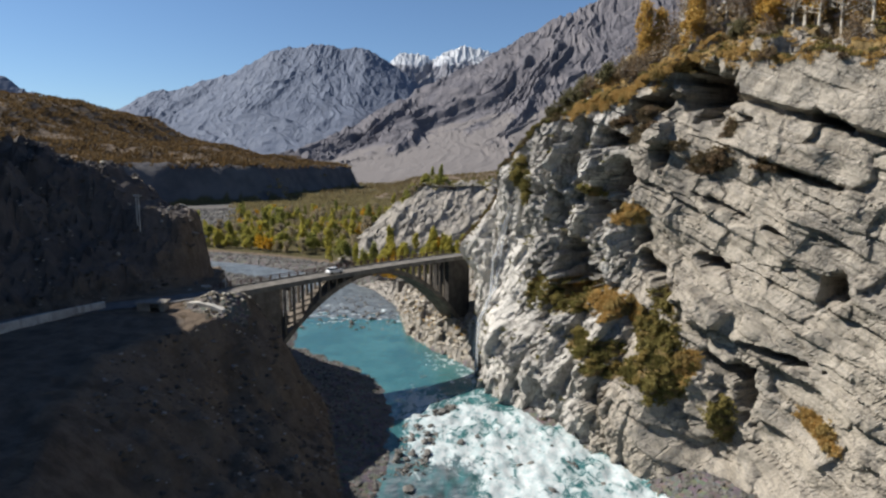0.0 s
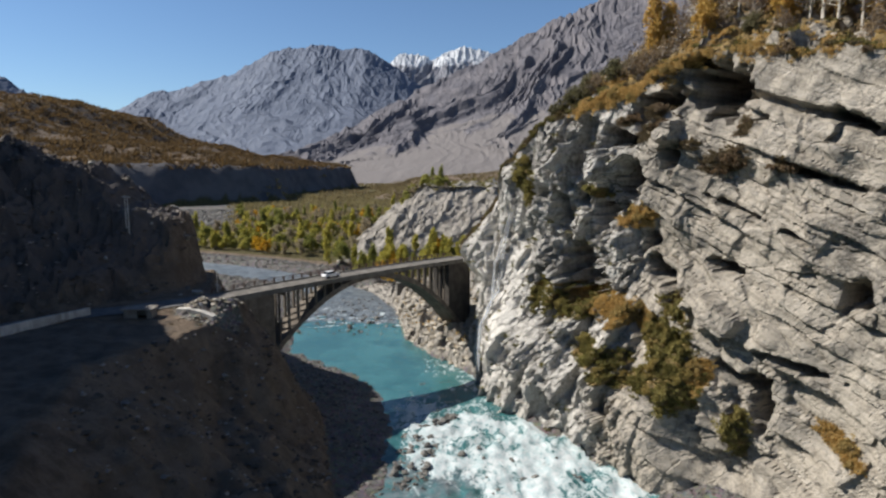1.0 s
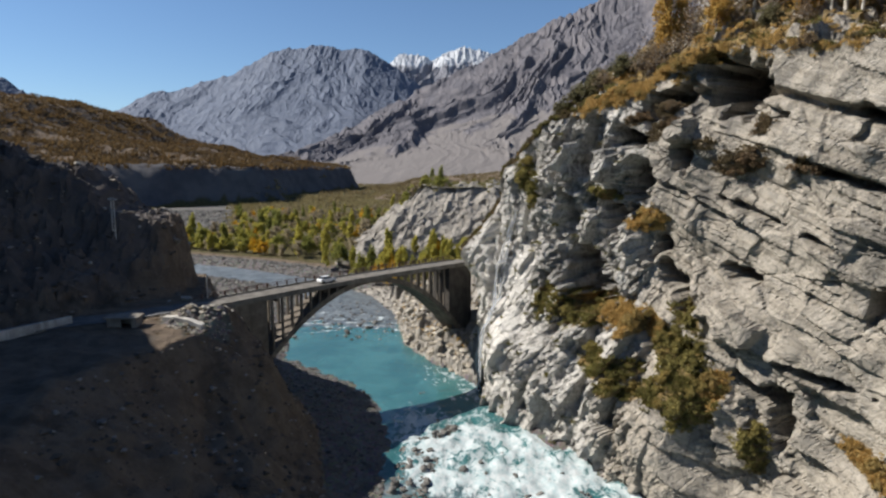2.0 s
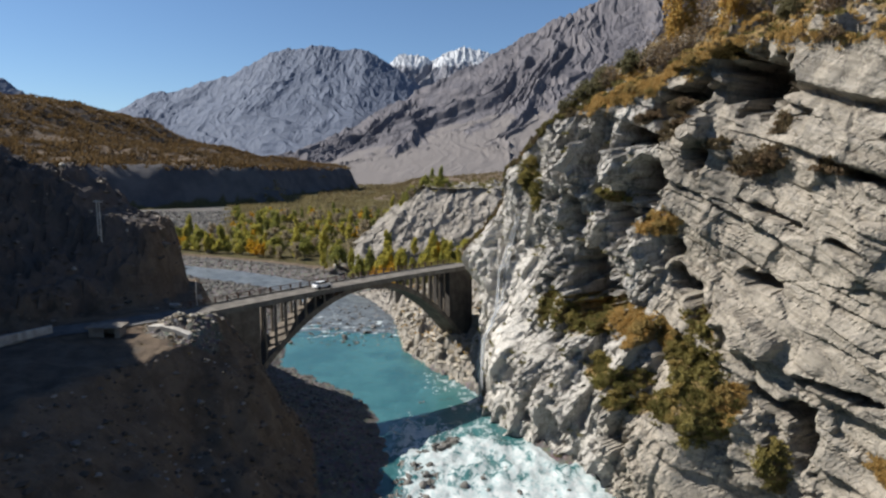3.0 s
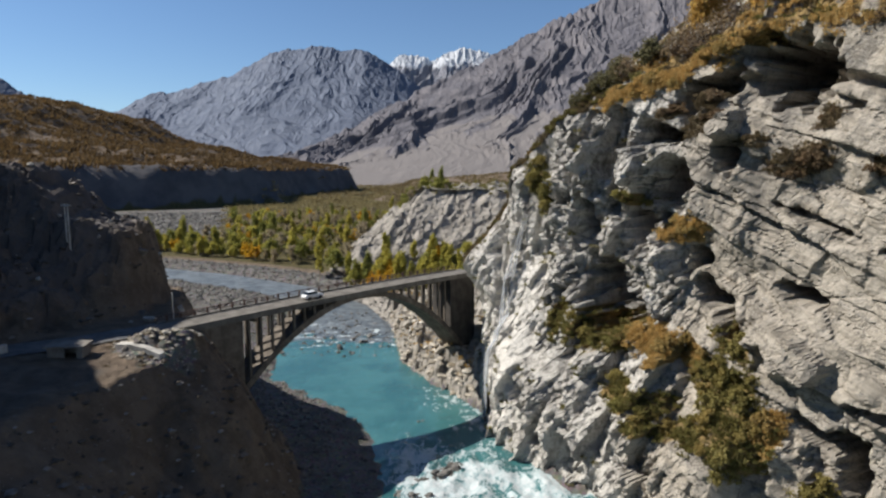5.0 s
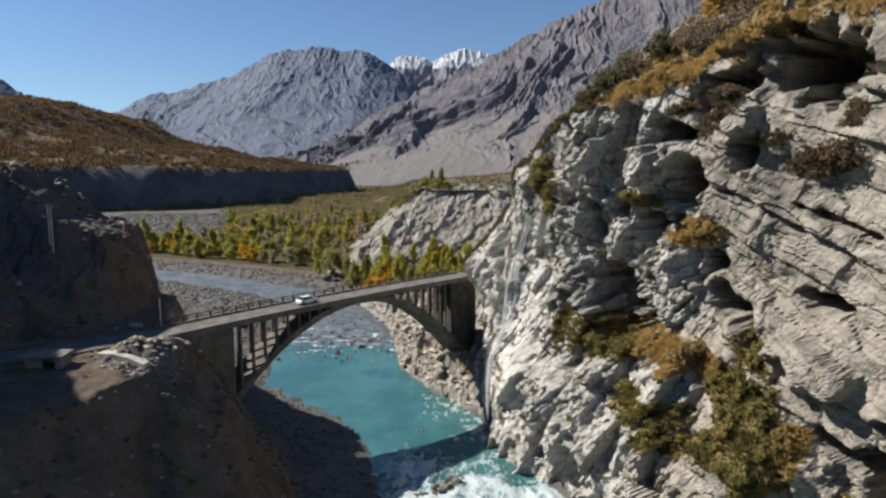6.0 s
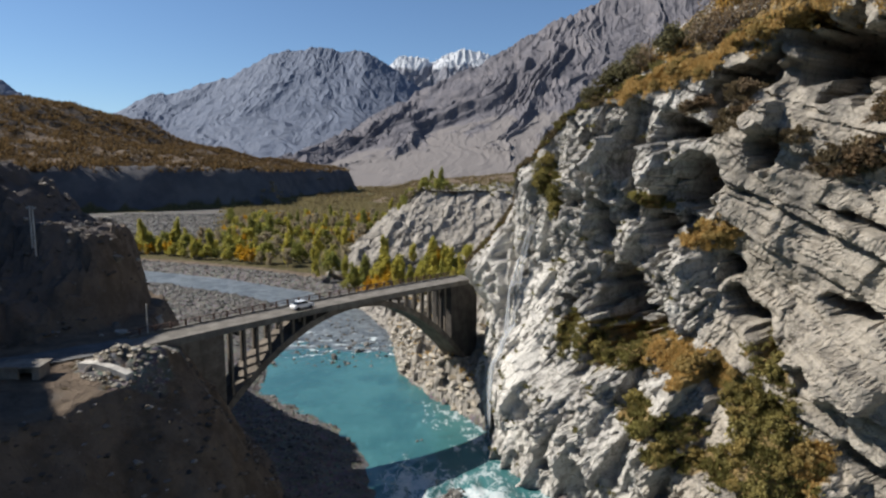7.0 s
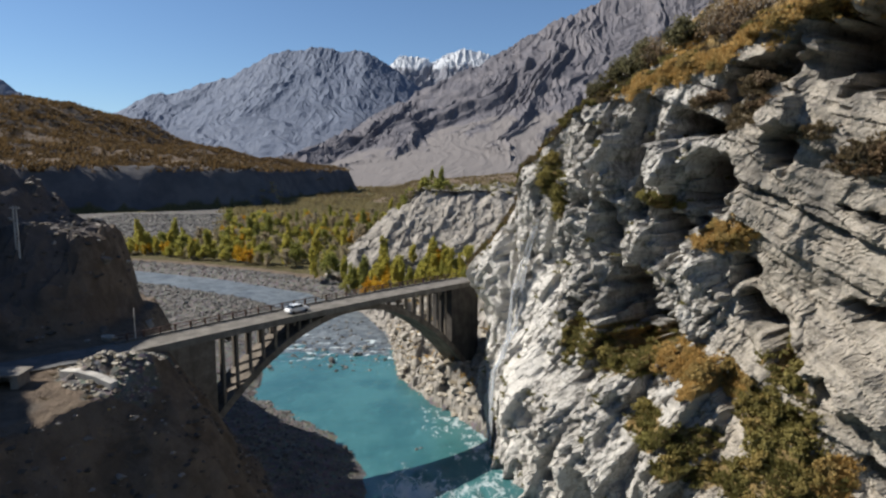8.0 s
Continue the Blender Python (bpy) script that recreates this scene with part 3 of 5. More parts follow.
cs_, cw = np.concatenate([np.arange(-62, 84, 0.22), np.arange(84, 420, 2.5)]), np.concatenate([np.linspace(0, 1, 300), 1 + np.geomspace(0.004, 2.2, 90)])
CS, CW = np.meshgrid(cs_, cw, indexing="ij")
top = cliff_top(cs_)[:, None]
up = np.minimum(CW, 1.0)
back = np.maximum(CW - 1.0, 0) * 40
CZ = -5 + up * (top + 5)
lip = ease(1.0, 0.93, CW)
relief = cliff_relief(CS, CZ) * (0.35 + 0.65 * lip)


def worn(a, times, step=1):
    """Rounds a grid off, each corner towards its neighbours."""
    for _ in range(times):
        for axis in (0, 1):
            lo, hi = np.roll(a, step, axis), np.roll(a, -step, axis)
            a = 0.5 * a + 0.25 * lo + 0.25 * hi
    return a


wall_rows = int(np.sum(cw <= 1))
face = relief[:, :wall_rows]
fine_ = 0.16 * broken(CS, CZ, 1.0, 0.6, 50, 451) * (1 - 0.6 * ease(30, 44, CS)) + 0.08 * broken(CS, CZ, 1.6, 0.4, -23, 452)
relief[3:-3, 3:wall_rows - 3] = (0.75 * face + 0.25 * worn(face, 1) + fine_[:, :wall_rows])[3:-3, 3:-3]
CLEFT = np.zeros_like(relief)
CLEFT[:, :wall_rows] = ease(0.9, 2.6, worn(worn(face, 3, 8), 2, 3) - face)
CLEFT = CLEFT * ease(4, 12, CS) * ease(62, 46, CS) * ease(17, 26, CZ)
CO = cliff_base(CS, CZ) + relief
CO = np.where(CW > 1, CO - back, CO)
CZ = np.where(CW > 1, CZ + np.minimum(back, 30) * (0.62 - 0.25 * ease(40, 60, CS)) + 0.25 * np.maximum(back - 30, 0) + (0.6 * fbm(CS / 4, back / 4, 4, 33) + 1.5 * facets(CS / 4.5, back / 3.5, 35)[0] + 0.6 * facets(CS / 1.6, back / 1.5, 36)[0]) * ease(0, 2, back), CZ)
CXX, CYY = cliff_xy(CS, CO)


def patches(rows, ragged=0.35):
    """How far a spot lies inside one of the patches: s, z, half length, half height, turn."""
    edge = ragged * fbm(CS / 1.8, CZ / 1.8, 3, 133)
    return np.max([ease(1.15, 0.75, around(CS, CZ, edge, *row)) for row in rows], 0) * (CW < 1)


OLIVE_AT = patches([(16.0, 21.3, 4.6, 3.2, 10), (20.8, 21.8, 3.4, 2.6, 0), (3.0, 42.5, 2.0, 4.5, 30), (21, 41.2, 2.4, 1.2, 0), (9, 22, 1.6, 3.4, 0), (25.5, 15, 4.0, 2.0, 0)])
GOLD_AT = patches([(28.8, 22.4, 6.4, 2.3, -4), (29.2, 37.4, 3.6, 1.7, 14), (44.5, 16.0, 1.2, 3.0, 0), (22.5, 38.6, 1.6, 1.0, 0), (62, 12, 3.4, 1.1, -28)])
DARK_AT = patches([(37.2, 19.8, 3.4, 2.6, -14), (39.5, 18.5, 3.4, 4.2, 0), (42.3, 14.6, 3.0, 4.2, 0), (37.0, 13.6, 3.6, 1.8, 0), (38.5, 24.6, 3.4, 1.6, -30), (30.5, 15.4, 3.0, 2.0, 0), (50.0, 9.0, 1.4, 3.0, 10), (31.5, 12.5, 3.0, 1.2, 0)])
BROWN_AT = patches([(31.6, 50.8, 2.6, 1.3, 8), (44.0, 46.2, 3.4, 1.7, 8), (46.4, 50.8, 1.2, 1.5, 0), (39.0, 48.6, 2.0, 1.0, 0), (32.5, 54.0, 1.8, 1.6, 0), (52.5, 45.6, 1.4, 1.0, 0), (26.0, 52.6, 1.6, 0.8, 0)])
LIP_AT = ease(-3.4, -1.0, CZ - cliff_top(CS)) * ease(12, 18, CS) * ease(42, 37, CS) * (CW < 1) * ease(-0.25, 0.15, fbm(CS / 2.5, CZ / 2.5, 3, 134) + 0.3 * (CZ - cliff_top(CS) + 2))
HANG_AT = ease(0.965, 0.985, CW) * (CW < 1) * ease(40, 44, CS) * ease(-0.05, 0.25, fbm(CS / 2.2, 0.5, 3, 135))
ledge = np.maximum(np.maximum(OLIVE_AT, DARK_AT), GOLD_AT)
flow = ease(1.6, 0.3, np.abs(CS - fall_line(CZ) + 0.6)) * ease(44, 38, CZ)
GREEN = np.clip(np.where(CW > 1, 0.1 + 0.7 * ease(-0.2, 0.2, fbm(CS / 5, back / 4, 3, 37)), 0.0) + 0.7 * ledge + 0.5 * BROWN_AT + 0.8 * LIP_AT + ease(0.96, 1.0, CW) * 0.25, 0, 1)
CRAGGY = ease(4, 12, CS) * ease(40, 31, CS + 0.2 * (CZ - 40)) * ease(14, 26, CZ)
cliff = new("cliff", grid_mesh("cliff", np.stack([CXX, CYY, CZ], -1), False, green=GREEN, craggy=CRAGGY, bleached=ease(10, 1, CS + 0.1 * (CZ - 20)) * ease(46, 36, CZ) * ease(1, 6, CZ), bedded=ease(22, 40, CS), wet=flow, bed_p=CS * 0.922 - CZ * 0.387, bed_q=CS * 0.387 + CZ * 0.922))
cliff.data.materials.append(CLIFF)
tagged(cliff, "sheer pale grey rock cliff with dipping beds and dry grass ledges", "cliff", kind="structure")


# ---- mountains ----
def mountain(name, label, material, far, deep, foot, profile, seed, rugged, spurs, lean, span, screes=0.3, snow=None, n=(420, 150), jag=0.012):
    """A range: its crest runs through profile (sideways, height above the foot), at the distance far; it falls towards the camera over deep metres.
    Spurs of that width run down it, leaning sideways as they fall, each with side spurs of its own."""
    px = np.linspace(span[0], span[1], n[0])
    v = np.linspace(0, 1.12, n[1])
    X, V = np.meshgrid(px, v, indexing="ij")
    crest = np.interp(X, [p[0] for p in profile], [p[1] for p in profile])
    crest = crest * (1 + jag * (ridged(X / (deep * 0.1), V * 4, 5, seed + 8, 0.6) - 1.3))
    w = X + lean * (1 - V) * deep + 0.16 * deep * fbm(X / (0.5 * deep), V * 2.2, 4, seed + 2)
    ridge, amp, wide = 0.0, 1.0, spurs * deep
    for i in range(6):
        turn = 0.55 * wide * perlin(w / wide + 7, V * deep / wide * 0.5, seed + 40 + i)
        ridge = ridge + amp * (0.5 - 1.9 * np.abs(perlin((w + turn + (V * deep * 0.5 if i % 2 else 0)) / wide, V * deep / wide * (0.16 if i == 0 else 0.42), seed + 50 + i)))
        amp, wide = amp * 0.52, wide * 0.47
    up = np.minimum(V, 1.0)
    fan = np.clip(1.0 - (V - screes * 0.55) / (screes * 0.75 + 1e-3) - 0.55 * ridge, 0, 1)
    Z = foot + crest * up ** 1.25 + deep * rugged * ridge * np.sin(np.clip(V, 0, 1) * np.pi * 0.9) ** 0.7 * (0.12 + 0.88 * ease(1.0, 0.2, fan))
    Z = np.where(V > 1, foot + crest - (V - 1) * deep * 1.5, Z)
    Y = far - (1 - V) * deep
    marks = dict(scree=fan)
    marks["brush"] = ease(0.2, 0.05, V + 0.09 * fbm(X / 160, V * 9, 4, seed + 21))
    if snow:
        marks["snow"] = ease(snow[0], snow[1], Z + 0.5 * deep * rugged * ridge)
    ob = new(name, grid_mesh(name, np.stack([X, Y, Z], -1), False, **marks))
    ob.data.materials.append(material)
    return tagged(ob, label, "mountain", kind="structure")


# the blue of distance haze is put into this rock colour
HAZE_BLUE = mountain_material("haze_blue_mountain", (0.112, 0.13, 0.172), (0.146, 0.164, 0.204), (0.156, 0.174, 0.212))
SCREE = mountain_material("scree_mountain", (0.096, 0.093, 0.106), (0.15, 0.14, 0.147), (0.155, 0.142, 0.138))
SNOWY = mountain_material("snow_mountain", (0.16, 0.16, 0.18), (0.3, 0.3, 0.32), (0.3, 0.3, 0.3), True)
K = 1079.0


def crest_of(far, foot, points):
    return [((x - 784) / K * far, (299 - y) / K * far + 45 - foot) for x, y in points]


mountain("mountain", "long bare grey mountain across the valley, tinted hazy blue", HAZE_BLUE, 4300, 1500, -40,
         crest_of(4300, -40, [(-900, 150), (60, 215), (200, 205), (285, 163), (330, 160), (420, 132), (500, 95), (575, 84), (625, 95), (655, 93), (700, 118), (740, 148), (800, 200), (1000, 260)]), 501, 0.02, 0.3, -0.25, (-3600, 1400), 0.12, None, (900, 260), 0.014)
mountain("mountain", "bare grey mountain with pale scree fans at its foot", SCREE, 3000, 1300, -30,
         crest_of(3000, -30, [(330, 292), (500, 275), (600, 235), (700, 185), (770, 150), (880, 100), (960, 52), (1060, 8), (1200, -80), (1700, -250)]), 601, 0.036, 0.17, 0.55, (-1300, 2600), 0.5, None, (900, 260), 0.014)
mountain("mountain", "far snow covered peak behind the darker ranges", SNOWY, 4800, 700, 300,
         crest_of(4800, 300, [(560, 170), (690, 115), (718, 100), (745, 106), (765, 110), (790, 98), (822, 88), (850, 94), (880, 102), (960, 130), (1100, 150)]), 701, 0.1, 0.3, 0.2, (-1100, 1500), 0.05, (700, 960), (420, 120), 0.02)
mountain("mountain", "dark distant ridge on the sunward side", HAZE_BLUE, 3600, 1400, -40,
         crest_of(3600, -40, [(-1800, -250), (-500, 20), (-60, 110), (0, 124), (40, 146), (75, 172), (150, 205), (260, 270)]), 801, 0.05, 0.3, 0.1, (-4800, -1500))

# ---- the bridge ----
BRIDGE = Matrix(((0.673, -0.739, 0, -37), (0.739, 0.673, 0, 106), (0, 0, 1, 0), (0, 0, 0, 1)))


def box(bm, x0, x1, y0, y1, z0, z1):
    v = [bm.verts.new((x, y, z)) for x in (x0, x1) for y in (y0, y1) for z in (z0, z1)]
    for f in ((0, 1, 3, 2), (4, 6, 7, 5), (0, 4, 5, 1), (2, 3, 7, 6), (0, 2, 6, 4), (1, 5, 7, 3)):
        bm.faces.new([v[i] for i in f])


def part(name, bm, material, parent, label=""):
    me = bpy.data.meshes.new(name)
    bm.to_mesh(me), bm.free()
    ob = new(name, me)
    me.materials.append(material)
    ob.parent = parent
    return tagged(ob, label)


bridge = new("arch_bridge")
bridge.matrix_world = BRIDGE
tagged(bridge, "weathered concrete open spandrel arch bridge over the river", "bridge")
SPAN0, SPAN1, WIDE = 9.5, 57.5, 6.0


def deck_z(s):
    return 23.15 + 0.45 * (1 - ((s - 33) / 36.0) ** 2)


def arch_z(s):
    k = (s - 33.5) / 24.0
    return 22.4 - 11.6 * k * k


bm = bmesh.new()
for i in range(35):
    a, b = -3 + i * 2.0, -1 + i * 2.0
    za, zb = deck_z(a), deck_z(b)
    v = [bm.verts.new(p) for p in ((a, 0, za - 0.7), (a, 0, za), (a, WIDE, za), (a, WIDE, za - 0.7), (b, 0, zb - 0.7), (b, 0, zb), (b, WIDE, zb), (b, WIDE, zb - 0.7))]
    for f in ((1, 2, 6, 5), (0, 4, 7, 3), (0, 1, 5, 4), (3, 7, 6, 2)):
        bm.faces.new([v[j] for j in f])
bmesh.ops.remove_doubles(bm, verts=bm.verts, dist=0.01)
part("deck", bm, DECK, bridge)
bm = bmesh.new()
ring = []
for i in range(49):
    a = SPAN0 - 1 + (66.5 - SPAN0) * i / 48
    z, t = arch_z(a), 0.9 + 0.5 * abs((a - 33.5) / 24)
    ring.append([bm.verts.new(p) for p in ((a, 0.35, z), (a, WIDE - 0.35, z), (a, WIDE - 0.35, z + t), (a, 0.35, z + t))])
for p, q in zip(ring[:-1], ring[1:]):
    for j in range(4):
        bm.faces.new((p[j], q[j], q[(j + 1) % 4], p[(j + 1) % 4]))
part("arch", bm, CONCRETE, bridge)
s = SPAN0 + 1.3
while s < SPAN1:
    if deck_z(s) - 0.7 - arch_z(s) - 1.0 > 0.3:
        for y0 in (0.5, WIDE - 1.0):
            bm = bmesh.new()
            box(bm, s - 0.18, s + 0.18, y0, y0 + 0.42, arch_z(s) + 0.7, deck_z(s) - 0.6)
            part("column", bm, CONCRETE, bridge)
    s += 2.05
bm = bmesh.new()
box(bm, -3, SPAN0, 0.15, WIDE - 0.15, 5, 22.6)
part("abutment", bm, CONCRETE, bridge, "stained concrete abutment wall")
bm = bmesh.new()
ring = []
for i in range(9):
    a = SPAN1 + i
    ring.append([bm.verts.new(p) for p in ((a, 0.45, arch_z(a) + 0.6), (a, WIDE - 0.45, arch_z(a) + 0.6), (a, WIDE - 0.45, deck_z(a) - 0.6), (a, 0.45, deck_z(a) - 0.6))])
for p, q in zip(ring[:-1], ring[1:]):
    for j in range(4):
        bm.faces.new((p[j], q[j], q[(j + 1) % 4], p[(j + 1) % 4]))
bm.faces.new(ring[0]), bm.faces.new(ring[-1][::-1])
# darker than the other concrete: the shadow on this wall is in its colour
part("spandrel_wall", bm, concrete_material("shade_dark_concrete", (0.035, 0.031, 0.028), (0.075, 0.066, 0.058)), bridge, "solid wall over the arch's foot, shade put into its dark colour")

# kerb and rails of the bridge
RUST = Nodes("rusty_rail")
RUST = RUST.done(RUST.mix(RUST.ramp(RUST.noise(2.0, 6), 0.35, 0.65), (0.06, 0.035, 0.028), (0.12, 0.075, 0.058)), 0.8, 0.3)
for name, y0, y1, z0, z1, mat in (("kerb", 0.02, 0.4, -0.02, 0.22, DECK), ("kerb", WIDE - 0.4, WIDE - 0.02, -0.02, 0.22, DECK), ("rail", WIDE - 0.26, WIDE - 0.16, 0.95, 1.07, RUST), ("rail", WIDE - 0.25, WIDE - 0.17, 0.55, 0.65, RUST)):
    bm = bmesh.new()
    ring = []
    for i in range(23):
        a = -1 + i * 3.0
        z = deck_z(a)
        ring.append([bm.verts.new(p) for p in ((a, y0, z + z0), (a, y1, z + z0), (a, y1, z + z1), (a, y0, z + z1))])
    for p, q in zip(ring[:-1], ring[1:]):
        for j in range(4):
            bm.faces.new((p[j], q[j], q[(j + 1) % 4], p[(j + 1) % 4]))
    bm.faces.new(ring[0]), bm.faces.new(ring[-1][::-1])
    part(name, bm, mat, bridge)
post_mesh = None
for i in range(30):
    a = 0.5 + i * 2.1
    if post_mesh is None:
        bm = bmesh.new()
        box(bm, -0.11, 0.11, -0.11, 0.11, 0, 1.15)
        ob = part("rail_post", bm, RUST, bridge)
        post_mesh = ob.data
    else:
        ob = new("rail_post", post_mesh)
        ob.parent = bridge
    ob.location = (a, WIDE - 0.21, deck_z(a) - 0.02)
for a in (12.1, 22.5, 44.5, 54.9):
    bm = bmesh.new()
    box(bm, a - 0.2, a + 0.2, 0.9, WIDE - 0.9, deck_z(a) - 1.55, deck_z(a) - 1.05)
    part("cross_beam", bm, CONCRETE, bridge)


# ---- leaves, twigs and stones ----
def leaf_material(name, dark, pale, third=None):
    """Thin leaves: part of the light passes through them."""
    n = Nodes(name)
    c = n.mix(n.island(), dark, pale)
    c = n.mix(n.ramp(n.random(), 0.2, 1.0, 0, 0.55), c, third or dark)
    n.done(c, 0.75, 0.2)
    thin, both = n.tree.nodes.new("ShaderNodeBsdfTranslucent"), n.tree.nodes.new("ShaderNodeMixShader")
    n.link(c, thin.inputs[0])
    both.inputs[0].default_value = 0.42
    n.link(n.shader.outputs[0], both.inputs[1]), n.link(thin.outputs[0], both.inputs[2])
    n.link(both.outputs[0], n.tree.nodes["Material Output"].inputs[0])
    return n.mat


def bark_material(name, dark, pale):
    n = Nodes(name)
    n.bump(n.noise(3.0, 6, 0.6, (1, 1, 0.2)), 0.5, 0.05)
    return n.done(n.mix(n.ramp(n.noise(2.0, 6, 0.6, (1, 1, 0.25)), 0.35, 0.65), dark, pale), 0.9, 0.2)


def leaves(rng, centres, radii, count, size, tall=1.0, upright=0.0):
    """Small four-cornered leaves strewn through clumps; returns corners and faces."""
    which = rng.integers(0, len(centres), count)
    d = rng.normal(size=(count, 3))
    d /= np.linalg.norm(d, axis=1)[:, None] + 1e-9
    r = rng.random(count) ** 0.45
    p = centres[which] + d * (r * radii[which])[:, None] * np.array([1, 1, tall])
    a, b = rng.normal(size=(count, 3)), rng.normal(size=(count, 3))
    a += np.array([0, 0, 1.0]) * upright * 2.5 * np.sign(a[:, 2:])
    a /= np.linalg.norm(a, axis=1)[:, None]
    b -= a * (a * b).sum(1)[:, None]
    b /= np.linalg.norm(b, axis=1)[:, None]
    k = size * (0.6 + 0.8 * rng.random(count))[:, None]
    a, b = a * k, b * k * 0.7
    co = np.stack([p - a, p - b * 0.9, p + a, p + b], 1).reshape(-1, 3)
    return co, np.arange(count * 4).reshape(-1, 4)


def limb(bm, p, q, r0, r1, sides=6):
    p, q = Vector(p), Vector(q)
    turn = (q - p).to_track_quat("Z", "Y").to_matrix()
    rings = []
    for c, r in ((p, r0), (q, r1)):
        rings.append([bm.verts.new(c + turn @ Vector((r * math.cos(2 * math.pi * i / sides), r * math.sin(2 * math.pi * i / sides), 0))) for i in range(sides)])
    for i in range(sides):
        bm.faces.new((rings[0][i], rings[0][(i + 1) % sides], rings[1][(i + 1) % sides], rings[1][i]))
    bm.faces.new(rings[0][::-1]), bm.faces.new(rings[1])


def tree(name, label, height, spread_r, bare, kind, leaf, bark, seed, count, size, limbs=9):
    """A tapered trunk with limbs under a crown of loose leaf clumps, rooted at the origin."""
    rng = np.random.default_rng(seed)
    thing = new(name)
    bm = bmesh.new()
    r = height * 0.018 + 0.05
    lean = rng.normal(size=2) * 0.03 * height
    steps = [Vector((lean[0] * t * t, lean[1] * t * t, height * 0.93 * t - 0.4 * (t == 0))) for t in (0, 0.2, 0.45, 0.7, 1.0)]
    for i in range(4):
        limb(bm, steps[i], steps[i + 1], r * (1 - 0.23 * i), r * (1 - 0.23 * (i + 1)))
    tips = []
    for i in range(limbs):
        t = bare + (0.95 - bare) * (i + rng.random()) / limbs
        base = Vector((lean[0] * t * t, lean[1] * t * t, height * 0.93 * t))
        a = rng.random() * 2 * math.pi
        if kind == "poplar":
            out, rise = spread_r * (0.55 + 0.4 * rng.random()) * (1.1 - 0.6 * abs(t - 0.45)), height * 0.13
        else:
            out, rise = spread_r * (0.6 + 0.5 * rng.random()) * math.sin(math.pi * (0.15 + 0.8 * t)), height * (0.05 + 0.16 * rng.random())
        tip = base + Vector((math.cos(a) * out, math.sin(a) * out, rise))
        limb(bm, base, tip, r * 0.45 * (1.1 - t), 0.02 + 0.004 * height, 4)
        tips.append(tip)
        for _ in range(3 if kind == "bare" else 1):
            w = base.lerp(tip, 0.3 + 0.5 * rng.random())
            tip2 = w + Vector(rng.normal(size=3) * spread_r * 0.28) + Vector((0, 0, height * 0.07))
            limb(bm, w, tip2, 0.03 + 0.003 * height, 0.012, 3)
            tips.append(tip2)
    part("trunk", bm, bark, thing)
    if count:
        centres = np.array([tuple(t) for t in tips] + [tuple(steps[4])])
        extra = centres[rng.integers(0, len(centres), len(centres))] + rng.normal(size=(len(centres), 3)) * spread_r * 0.22
        centres = np.concatenate([centres, extra])
        radii = spread_r * (0.2 + 0.28 * rng.random(len(centres))) * (1.25 if kind == "poplar" else 1.0)
        co, faces = leaves(rng, centres, radii, count, size, 2.3 if kind == "poplar" else 0.95, 0.8 if kind == "poplar" else 0.1)
        co[:, 2] = np.maximum(co[:, 2], 0.25)
        crown = new("crown", mesh_of("crown", co, faces, False))
        crown.data.materials.append(leaf)
        crown.parent = thing
    return tagged(thing, label, "tree")


BARK = bark_material("grey_bark", (0.12, 0.1, 0.085), (0.3, 0.27, 0.23))
PALE_BARK = bark_material("pale_poplar_bark", (0.3, 0.27, 0.22), (0.55, 0.51, 0.44))
LEAF_GREEN = leaf_material("olive_green_leaves", (0.115, 0.125, 0.035), (0.29, 0.29, 0.075), (0.38, 0.34, 0.068))
LEAF_YELLOW = leaf_material("yellow_green_leaves", (0.3, 0.27, 0.055), (0.54, 0.47, 0.1), (0.27, 0.265, 0.06))
LEAF_ORANGE = leaf_material("golden_orange_leaves", (0.36, 0.192, 0.016), (0.6, 0.344, 0.024), (0.48, 0.32, 0.032))
LEAF_BROWN = leaf_material("withered_brown_leaves", (0.136, 0.092, 0.056), (0.272, 0.192, 0.112), (0.208, 0.16, 0.096))
LEAF_OLIVE = leaf_material("grey_olive_leaves", (0.07, 0.068, 0.036), (0.17, 0.155, 0.075), (0.13, 0.11, 0.06))
LEAF_TAN = leaf_material("pale_tan_twigs", (0.216, 0.176, 0.112), (0.384, 0.32, 0.216), (0.304, 0.264, 0.16))
LEAF_GOLD = leaf_material("straw_gold_leaves", (0.34, 0.21, 0.05), (0.62, 0.41, 0.11), (0.42, 0.27, 0.08))

rng = np.random.default_rng(11)
